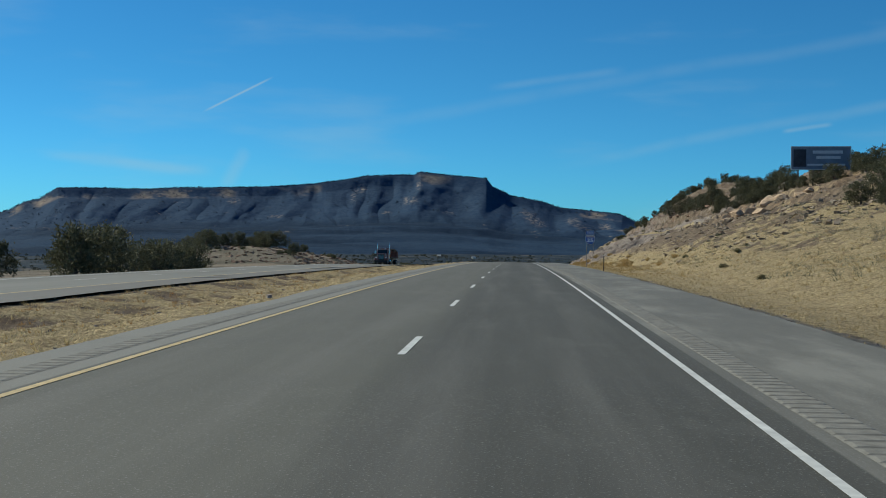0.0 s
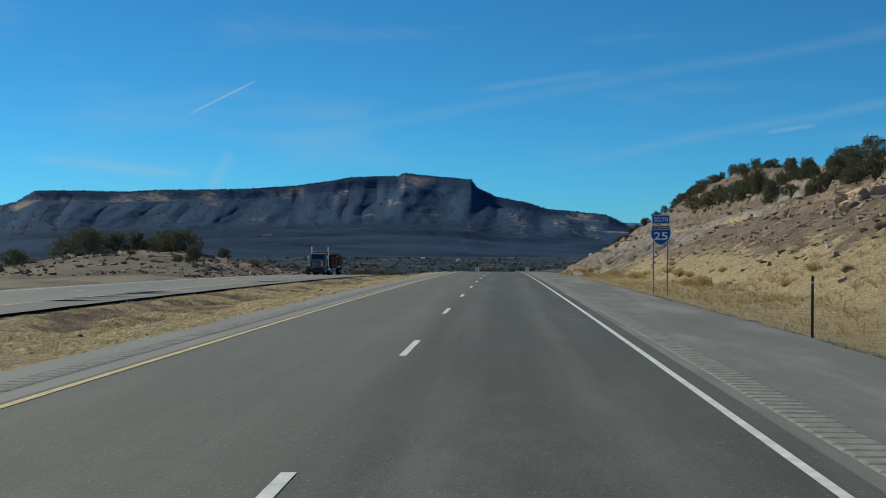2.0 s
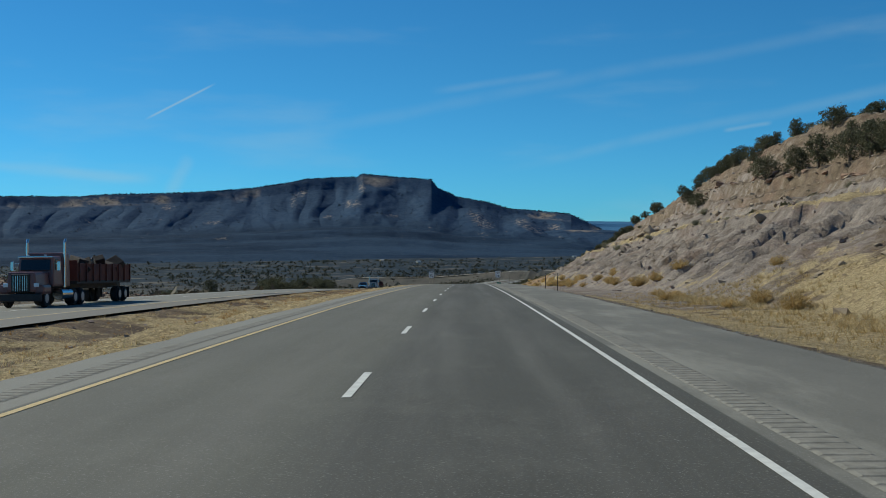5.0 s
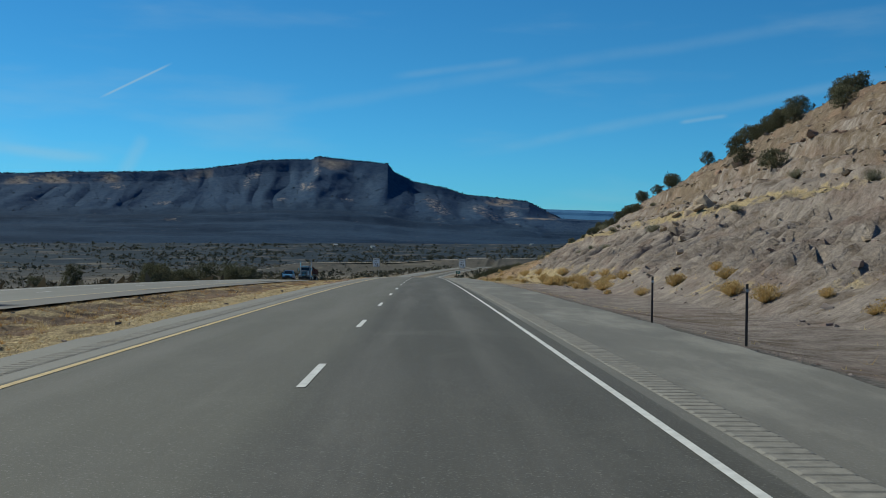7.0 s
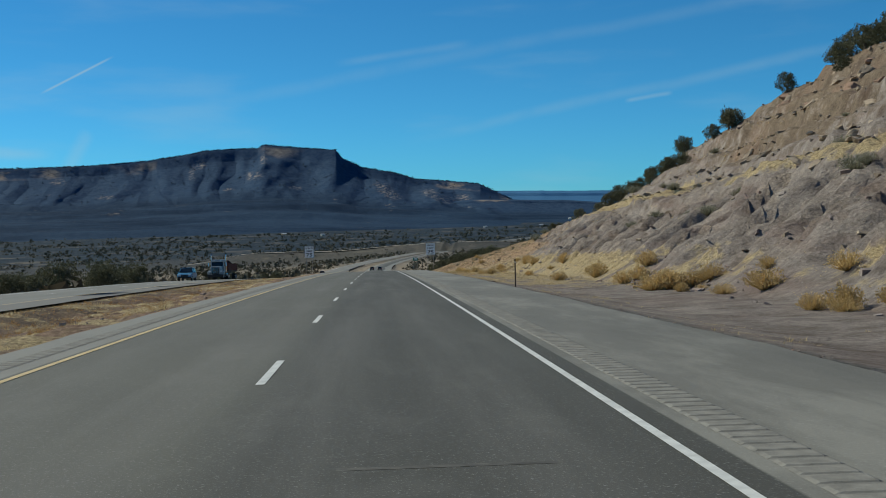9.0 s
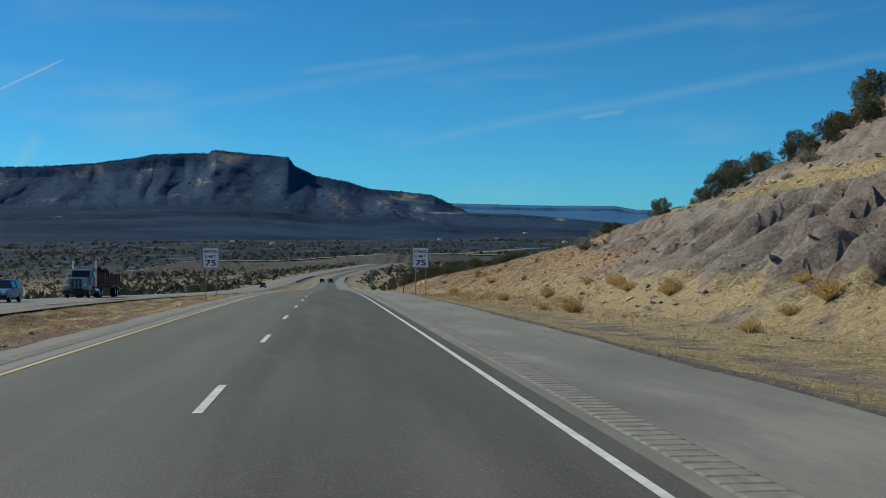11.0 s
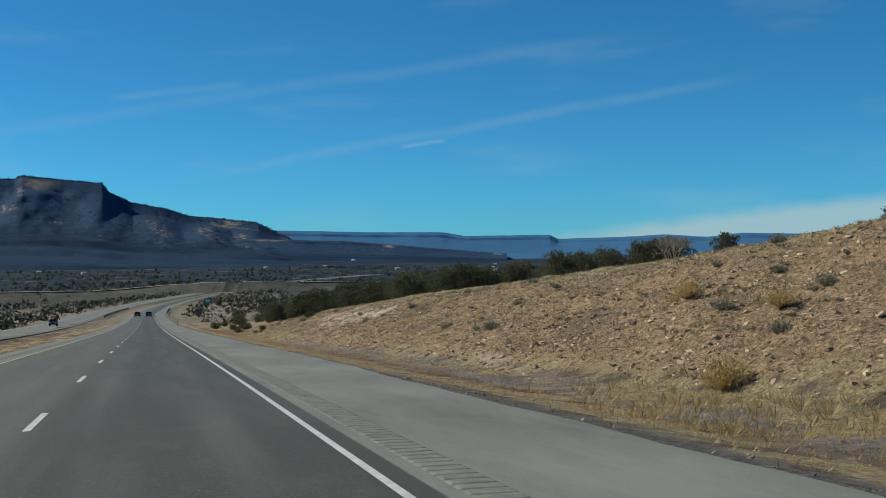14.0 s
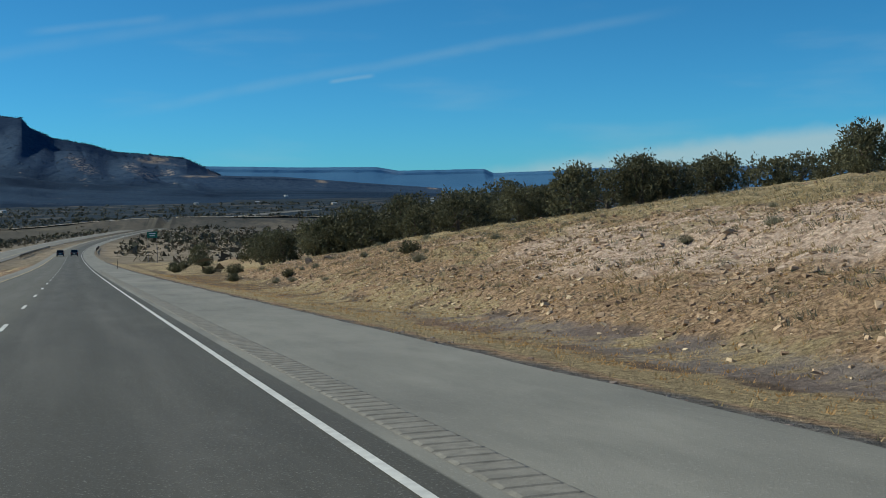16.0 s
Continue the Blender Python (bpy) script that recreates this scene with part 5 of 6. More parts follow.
for k, (x, y, sx, sy, sz, tilt) in enumerate((
        (25.2, 316.5, 1.9, 1.2, .6, 30), (24.2, 313.2, 1.5, 1.0, .5, 34), (27.0, 319.5, 2.2, 1.5, 1.0, 16), (23.0, 318.5, 1.0, .8, .6, 8), (28.4, 323.4, 1.9, 1.3, .9, 18), (27.2, 327.5, 1.8, .9, .5, 35), (28.8, 333, 1.5, 1.0, .5, 30), (25.5, 336, .6, .5, .4, 10), (31, 318, 1.2, .9, .6, 20),
        (34, 319, 1.2, .8, .4, 20), (30.5, 341, 1.0, .8, .5, 12), (36.5, 352, 1.6, 1.2, .8, 15), (38, 347, 1.9, 1.5, .9, 12), (24.0, 243.4, .9, .8, .6, 8),
        (33.5, 301, 1.4, 1.1, .8, 20), (37, 308, 1.8, 1.2, .7, 14), (20.5, 300, .8, .6, .4, 8), (31.3, 151.8, 2.0, 1.6, 1.1, 10),
        (29.5, 157, 2.3, 1.7, 1.2, 14), (31.3, 159, 2.4, 1.7, 1.4, 10), (33.2, 157, 2.4, 1.8, 1.2, 16), (35, 156, 2.2, 1.7, 1.3, 12), (30, 162, 1.9, 1.6, 1.1, 18), (27.5, 154, 1.8, 1.4, 0.9, 20), (32.3, 163, 2.0, 1.5, 1.2, 8), (36.8, 154.5, 1.9, 1.6, 1.2, 14), (38.4, 155.5, 1.7, 1.4, 1.1, 10), (28.3, 158.5, 1.6, 1.2, 0.9, 22), (17.8, 569, .5, .45, 1.0, 20), (18.6, 566, .5, .5, .4, 10),
        (20.4, 521, .6, .5, .2, 14), (18.8, 516, .5, .4, .2, 10), (21.5, 508, .7, .5, .2, 16), (24.5, 311, 1.0, .8, .6, 18), (25.6, 309, .8, .7, .6, 12), (21.6, 308.4, 1.1, .7, .28, 26), (23, 313, 1.2, .7, .3, 30), (22.8, 317, .7, .5, .3, 12), (24.8, 321, .9, .7, .4, 16), (23.6, 330, .9, .6, .28, 24), (24.2, 334, 1.1, .7, .32, 28), (24.8, 327, .7, .6, .4, 10), (27, 333, 1.2, .8, .4, 20), 
        (40.5, 372, 1.6, 1.4, .8, 14), (42.5, 366, 1.9, 1.4, .9, 10), (44, 376, 1.4, 1.2, .8, 12), (23.5, 312, .5, .4, .35, 9), (26.5, 305, .7, .6, .4, 20))):
    ob = part("boulder", boulder(100 + k, (sx, sy, sz)), RUBBLE if y < 170 else ROCK)
    ob.matrix_world = Matrix.Translation((x, y, float(height(x, y)) + 0.18 * sz)) @ Euler((radians(tilt * 0.4), radians(-tilt), k * 1.3)).to_matrix().to_4x4()
    tagged(ob, "broken tan sandstone block lying on the slope", "boulder", "boulders on the slope")


gen = np.random.default_rng(78)
for k in range(34):
    y = float(np.interp(k + gen.uniform(-0.4, 0.4), [0, 33], [260, 395]))
    x = float(np.interp(y, [262, 300, 326, 346, 373, 392], [41.5, 39.5, 37.5, 37.4, 41.7, 42.6])) + gen.uniform(-0.8, 0.8) + (2.8 if k % 3 == 0 and y > 366 else 0)
    s = gen.uniform(0.7, 1.5)
    ob = part("boulder", boulder(500 + k, (s * 0.75, s, s * gen.uniform(0.3, 0.5))), REDROCK)
    ob.matrix_world = Matrix.Translation((x, y, float(height(x, y)) + 0.12)) @ Euler((gen.uniform(-0.1, 0.1), gen.uniform(-0.35, 0.05), gen.uniform(-0.4, 0.4))).to_matrix().to_4x4()
    tagged(ob, "red-brown sandstone block jutting from the ledge", "boulder", "ledge blocks below the crest")

gen = np.random.default_rng(77)
for k in range(46):
    y = gen.uniform(215, 425)
    u = float(np.interp(y, NODES, TOE)) + gen.uniform(15.5, 31)
    x = u + float(road_x(y))
    s = gen.uniform(0.5, 1.35)
    ob = part("boulder", boulder(300 + k, (s, s * gen.uniform(0.6, 1.0), s * gen.uniform(0.25, 0.5))), ROCK)
    ob.matrix_world = Matrix.Translation((x, y, float(height(x, y)) + 0.06)) @ Euler((gen.uniform(-0.2, 0.2), gen.uniform(-0.75, -0.1), gen.uniform(-0.8, 0.8))).to_matrix().to_4x4()
    tagged(ob, "flat tan sandstone slab fallen on the slope", "boulder", "boulders on the slope")


def shrub(name, seed, tall, wide, mat, stems, label_category):
    """A rounded dry shrub of many thin upright stems."""
    gen = np.random.default_rng(seed)
    a = gen.uniform(0, 6.283, stems)
    tilt = gen.random(stems) ** 0.7 * 1.25
    L = tall * gen.uniform(0.65, 1.1, stems)
    out = np.stack([np.cos(a), np.sin(a), 0 * a], -1)
    root = out * (wide * 0.16 * gen.random(stems))[:, None]
    tip = root + out * (np.sin(tilt) * L * wide / tall * 0.62)[:, None] + np.stack([0 * a, 0 * a, np.cos(tilt) * L], -1)
    side = np.stack([-np.sin(a + 0.7), np.cos(a + 0.7), 0.3 + 0 * a], -1) * 0.022
    V = np.stack([root - side, root + side, tip], 1).reshape(-1, 3)
    nrm = tip - np.array([0, 0, tall * 0.3])
    nrm /= np.linalg.norm(nrm, axis=1, keepdims=True) + 1e-9
    V2, F2 = sprays(tip * 0.9 + root * 0.1, nrm, 0.06 * max(tall, 0.6), 3, gen, 0.05)
    V, F = np.vstack([V, V2]), np.vstack([np.arange(len(V)).reshape(-1, 3), F2 + len(V)])
    return sheet(name, V, F, mat)


BUSHES = [shrub("dry_shrub", 41, 0.85, 1.1, GOLD, 260, ""), shrub("dry_shrub", 42, 0.65, 1.3, GOLD, 260, ""), shrub("dry_shrub", 43, 0.8, 1.2, GOLD, 260, "")]
SAGES = [shrub("sagebrush", 44, 0.7, 1.1, SAGE, 230, ""), shrub("sagebrush", 45, 0.5, 0.8, SAGE, 200, "")]
DARKS = [shrub("low_bush", 46, 0.7, 0.9, JUNIPER, 270, ""), shrub("low_bush", 47, 0.9, 1.2, JUNIPER, 300, "")]
first = set()


def bush(stock, k, x, y, s, label, group):
    src = stock[k % len(stock)]
    m = Matrix.Translation((x, y, float(height(x, y)) - 0.04)) @ Matrix.Rotation((x * 7 + y * 3) % 6.28, 4, "Z") @ Matrix.Diagonal((s, s, s, 1))
    ob = src if src.name not in first else copy_thing(src, Matrix.Identity(4))
    first.add(src.name)
    ob.matrix_world = m
    return tagged(ob, label, "bush", group)


gen = np.random.default_rng(9)
for k in range(46):
    y = gen.uniform(236, 345)
    x = float(np.interp(y, NODES, TOE)) + gen.normal(0.6, 0.9) + float(road_x(y))
    bush(BUSHES, k, x, y, gen.uniform(.35, 1.2), "rounded straw-coloured dry shrub at the foot of the slope", "dry shrubs at the slope's foot")
for k in range(46):
    y = gen.uniform(120, 236) if k % 2 else gen.uniform(360, 460)
    x = gen.uniform(10.5, 17) + float(road_x(y))
    bush(BUSHES, k, x, y, gen.uniform(.45, .95), "feathery straw-coloured dry shrub in the ditch", "dry shrubs in the ditch")
for k in range(40):
    y = gen.uniform(250, 440)
    u = float(np.interp(y, NODES, TOE)) + gen.uniform(6, 24)
    bush(SAGES, k, u + float(road_x(y)), y, gen.uniform(.7, 1.5), "grey-green sagebrush on the slope", "sagebrush on the slope")
for k in range(55):
    y = gen.uniform(445, 585)
    u = float(np.interp(y, NODES, TOE)) + gen.uniform(0, 13)
    bush(SAGES, k, u + float(road_x(y)), y, gen.uniform(.3, .7), "small grey-green sagebrush among the rubble", "sagebrush on the slope")
for k in range(70):
    y, u = gen.uniform(196, 285), gen.uniform(-78, -35)
    bush(DARKS if k % 3 else SAGES, k, u, y, gen.uniform(.5, 1.2), "low dark scrub bush on the stony knoll", "low bushes on the knoll")
for k, (x, y, s) in enumerate(((16.9, 117.3, .6), (22.1, 128.5, .6), (12.5, 60, .45), (18, 96, .4), (19.5, 100, .4), (14.8, 84, .45), (12.9, 572, 1.0), (15.5, 590, 1.1),
                               (14.5, 600, 1.2), (13, 618, 1.3), (16, 640, 1.4), (20, 652, 1.6), (14.7, 560, .8), (17.9, 544, .8), (18.4, 500, .7), (30, 263, 1.1), (24, 372, .9))):
    bush(DARKS, k, x, y, s, "low dark green bush in the dry grass", "low bushes")

# ---- signs and posts ----
SIGN_WHITE = plain("white_sign_sheeting", (0.86, 0.88, 0.87), 0.45, vary=0.05)
SIGN_BLACK = plain("black_sign_ink", (0.018, 0.018, 0.020), 0.5, vary=0.05)
SIGN_BLUE = plain("blue_sign_sheeting", (0.012, 0.075, 0.32), 0.45, vary=0.08)
SIGN_RED = plain("faded_red_sheeting", (0.20, 0.055, 0.045), 0.5, vary=0.15)
SIGN_GREEN = plain("green_sign_sheeting", (0.01, 0.16, 0.11), 0.45, vary=0.08)
POST_STEEL = plain("weathered_steel", (0.30, 0.27, 0.24), 0.6, 0.5, vary=0.2, scale=5)
POST_DARK = plain("rusted_dark_steel", (0.085, 0.07, 0.06), 0.75, 0.3, vary=0.25, scale=6)
ALU = plain("bare_aluminium", (0.45, 0.46, 0.47), 0.45, 0.8, vary=0.08)


def rounded(w, h, r, z0=0.0, seg=5):
    """Outline of a rounded rectangle in x and z, standing on z0."""
    pts = []
    for cx, cz, a0 in ((w / 2 - r, h - r, 0), (-w / 2 + r, h - r, 90), (-w / 2 + r, r, 180), (w / 2 - r, r, 270)):
        for k in range(seg + 1):
            a = radians(a0 + 90 * k / seg)
            pts.append((cx + r * math.cos(a), z0 + cz + r * math.sin(a)))
    return pts


def ring(outer, inner, y):
    bm = bmesh.new()
    o = [bm.verts.new((x, y, z)) for x, z in outer]
    i = [bm.verts.new((x, y, z)) for x, z in inner]
    n = len(o)
    for k in range(n):
        bm.faces.new((o[k], o[(k + 1) % n], i[(k + 1) % n], i[k]))
    return bm


def lettering(body, width, tall, at, parent, mat, bold=0.0, name="lettering", label=""):
    """Raised letters facing the driver, fitted to a width and height, centred on at."""
    cu = bpy.data.curves.new("letters", "FONT")
    cu.body, cu.extrude, cu.offset, cu.resolution_u = body, 0.004, bold, 3
    tmp = bpy.data.objects.new("letters", cu)
    me = bpy.data.meshes.new_from_object(tmp)
    bpy.data.objects.remove(tmp)
    bpy.data.curves.remove(cu)
    co = np.array([v.co for v in me.vertices])
    lo, hi = co.min(0), co.max(0)
    co = (co - (lo + hi) / 2) / (hi - lo) * np.array([width, tall, 0.004])
    out = np.stack([co[:, 0] + at[0], at[1] - co[:, 2], co[:, 1] + at[2]], -1)
    me.vertices.foreach_set("co", out.astype(np.float32).ravel())
    me.materials.clear()
    me.materials.append(mat)
    me.update()
    ob = new(name, me)
    ob.parent = parent
    if label:
        ob["label"] = label
    return ob


def post(parent, x, y, z1, size=0.06, mat=POST_STEEL, z0=-0.5):
    bm = merge(block((size, size, z1 - z0), (x, y, (z0 + z1) / 2), 0.006))
    return part("post", bm, mat, parent)


def base_at(x, y, turn=0.0):
    return Matrix.Translation((x, y, float(height(x, y)))) @ Matrix.Rotation(radians(turn), 4, "Z")


def speed_sign(x, y, turn, label, z=2.22):
    s = empty("speed_limit_sign", base_at(x, y, turn), label=label, category="road sign", group="speed limit signs")
    part("panel", extruded(rounded(1.22, 1.524, 0.07, z), 0.012), SIGN_WHITE, s)
    part("border", ring(rounded(1.20, 1.504, 0.065, z + .01), rounded(1.135, 1.439, 0.05, z + .0425), -0.0105), SIGN_BLACK, s, "black painted border")
    lettering("SPEED", 0.98, 0.20, (0, -0.010, z + 1.23), s, SIGN_BLACK, 0.012)
    lettering("LIMIT", 0.80, 0.205, (0, -0.010, z + 0.87), s, SIGN_BLACK, 0.004)
    lettering("75", 0.76, 0.43, (0, -0.010, z + 0.39), s, SIGN_BLACK, 0.018, "number")
    for px in (-0.38, 0.38):
        post(s, px, 0.045, z + 1.42, 0.055)
    for px in (-0.38, 0.38):
        for pz in (0.3, 1.2):
            part("bolt", rod((px, -0.018, z + pz), (px, 0.02, z + pz), 0.016, seg=6), ALU, s)
    return s


speed_sign(7.73, 418.8, 0, "white speed limit sign on two steel posts beside the shoulder", 2.09)
speed_sign(-7.75, 419.0, 0, "white speed limit sign on two steel posts in the median")

shield = empty("route_sign", base_at(7.05, 112.0, 0), label="blue route shield with a direction plate on two posts", category="road sign")
SH = [(-0.36, 0.93), (-0.18, 0.885), (0, 0.915), (0.18, 0.885), (0.36, 0.93), (0.435, 0.76), (0.46, 0.58), (0.43, 0.40), (0.34, 0.22), (0.20, 0.09), (0, 0.0),
      (-0.20, 0.09), (-0.34, 0.22), (-0.43, 0.40), (-0.46, 0.58), (-0.435, 0.76)]
z = 2.22


def scaled(pts, k, z0):
    return [(x * k, z0 + 0.47 + (q - 0.47) * k) for x, q in pts]


part("shield", extruded(scaled(SH, 1.0, z), 0.012), SIGN_WHITE, shield, "white shield edge")
part("field", extruded(scaled([p for p in SH if p[1] < 0.7] + [(-0.44, 0.68), (0.44, 0.68)][:0], 0.95, z), 0.004, (0, -0.0085, 0)), SIGN_BLUE, shield, "blue field")
part("crown", extruded(scaled([(-0.355, 0.92), (-0.40, 0.81), (-0.43, 0.73), (0.43, 0.73), (0.40, 0.81), (0.355, 0.92), (0.18, 0.88), (0, 0.905), (-0.18, 0.88)], 0.95, z), 0.004, (0, -0.0085, 0)), SIGN_RED, shield, "faded red crown")
part("upper_field", extruded([(-0.425, z + 0.57), (0.425, z + 0.57), (0.405, z + 0.70), (-0.405, z + 0.70)], 0.004, (0, -0.0083, 0)), SIGN_BLUE, shield)
lettering("INTERSTATE", 0.62, 0.075, (0, -0.013, z + 0.795), shield, SIGN_WHITE, 0.01)
lettering("25", 0.62, 0.36, (0, -0.013, z + 0.42), shield, SIGN_WHITE, 0.018, "number")
part("plate", extruded(rounded(0.80, 0.38, 0.04, z + 0.97), 0.012), SIGN_BLUE, shield, "blue direction plate")
part("plate_border", ring(rounded(0.78, 0.36, 0.035, z + 0.98), rounded(0.745, 0.325, 0.03, z + 0.9975), -0.0105), SIGN_WHITE, shield)
lettering("SOUTH", 0.62, 0.215, (0, -0.010, z + 1.16), shield, SIGN_WHITE, 0.010)
for px in (-0.31, 0.31):
    post(shield, px, 0.045, z + 1.25, 0.05)

marker = empty("delineator_post", label="thin dark steel roadside post at the shoulder", category="post", group="roadside posts")
part("post", merge(block((0.055, 0.018, 1.75), (0, 0, 0.38), 0.004), block((0.012, 0.04, 1.75), (0, 0.02, 0.38), 0.003)), POST_DARK, marker)
part("reflector", rod((0, -0.012, 1.12), (0, -0.018, 1.12), 0.035, seg=12), ALU, marker, "small round reflector")
marker.matrix_world = base_at(6.25, 83.4)
for x, y in ((6.3, 240.5), (6.6, 232.5), (6.6, 322), (7.0, 426.8), (7.4, 505 + 127)):
    copy_thing(marker, Matrix.Identity(4)).matrix_world = base_at(x, y)

guide = empty("guide_sign", base_at(16.5, 703, 0), label="green guide sign on two posts where the road bends", category="road sign")
part("panel", extruded(rounded(1.8, 1.15, 0.08, 4.5), 0.02), SIGN_GREEN, guide)
for k, w in enumerate((1.2, 0.9)):
    part("text_bar", block((w, 0.006, 0.16), (0, -0.016, 5.3 - 0.4 * k), 0.002), SIGN_WHITE, guide)
for px in (-0.8, 0.8):
    post(guide, px, 0.08, 5.5, 0.1)


def billboard(x, y, turn):
    b = empty("billboard", base_at(x, y, turn), label="weathered billboard with a dark picture and pale lettering on the hill", category="billboard")
    w, h, z0 = 7.8, 3.05, 2.5
    part("panel", block((w, 0.12, h), (0, 0, z0 + h / 2), 0.02), plain("faded_poster", (0.16, 0.20, 0.26), 0.7, vary=0.25, scale=0.5), b, "blue-grey faded poster")
    part("frame", merge(block((w + 0.16, 0.2, 0.12), (0, 0, z0 - 0.04)), block((w + 0.16, 0.2, 0.12), (0, 0, z0 + h + 0.04)),
                        block((0.12, 0.2, h), (-w / 2 - 0.05, 0, z0 + h / 2)), block((0.12, 0.2, h), (w / 2 + 0.05, 0, z0 + h / 2))), ALU, b, "pale metal frame")
    part("picture", block((1.7, 0.02, 2.4), (-2.8, -0.075, z0 + h / 2), 0.004), plain("dark_picture", (0.035, 0.04, 0.055), 0.7, vary=0.4, scale=1.5), b)
    pale = plain("pale_letters", (0.50, 0.52, 0.55), 0.7, vary=0.1)
    for k, (cx, cz, bw, bh) in enumerate(((0.9, 2.35, 4.0, 0.42), (1.0, 1.6, 3.2, 0.36), (0.7, 0.6, 5.0, 0.26))):
        part("text_bar", block((bw, 0.02, bh), (cx, -0.075, z0 + cz), 0.004), pale, b)
    for px in (-3.0, -1.0, 1.0, 3.0):
        part("leg", block((0.2, 0.2, z0 + h + 2.5), (px, 0.2, (z0 + h - 2.5) / 2), 0.01), BARK, b, "weathered timber leg")
    return b


billboard(41.8, 163.5, -6)

# ---- vehicles ----
TYRE = plain("tyre_rubber", (0.022, 0.022, 0.022), 0.85, vary=0.2, scale=8)
CHROME = plain("chrome", (0.62, 0.63, 0.64), 0.18, 1.0, vary=0.04)
GLASS = plain("dark_window_glass", (0.012, 0.016, 0.020), 0.08, 0.0, 0.6, vary=0.1)
LAMP = plain("headlamp_glass", (0.70, 0.72, 0.74), 0.15, 0.0, 0.6, vary=0.05)
TAIL = plain("tail_lamp", (0.35, 0.02, 0.02), 0.25, 0.0, 0.5, vary=0.05)
BLACK_METAL = plain("black_chassis", (0.03, 0.03, 0.03), 0.6, 0.2, vary=0.2, scale=4)
RUST = plain("rusty_red_steel", (0.13, 0.040, 0.028), 0.7, 0.2, vary=0.35, scale=1.6)
SCRAP = plain("dark_scrap", (0.05, 0.038, 0.033), 0.85, 0.2, vary=0.45, scale=3)


def wheel(parent, x, y, r, w):
    """A tyre with a dished rim; axle along x."""
    bm = bmesh.new()
    bmesh.ops.create_cone(bm, cap_ends=True, segments=24, radius1=r, radius2=r, depth=w)
    bmesh.ops.bevel(bm, geom=[e for e in bm.edges if abs(e.verts[0].co.z - e.verts[1].co.z) < 1e-4], offset=w * 0.18, segments=2, affect="EDGES")
    bmesh.ops.transform(bm, matrix=Matrix.Translation((x, y, r)) @ Matrix.Rotation(radians(90), 4, "Y"), verts=bm.verts)
    t = part("wheel", bm, TYRE, parent, smooth=False)
    sgn = 1 if x > 0 else -1
    part("rim", rod((x + sgn * (w / 2 - 0.03), y, r), (x + sgn * (w / 2 + 0.012), y, r), r * 0.58, r * 0.5, 16), ALU, t, "steel rim")
    return t


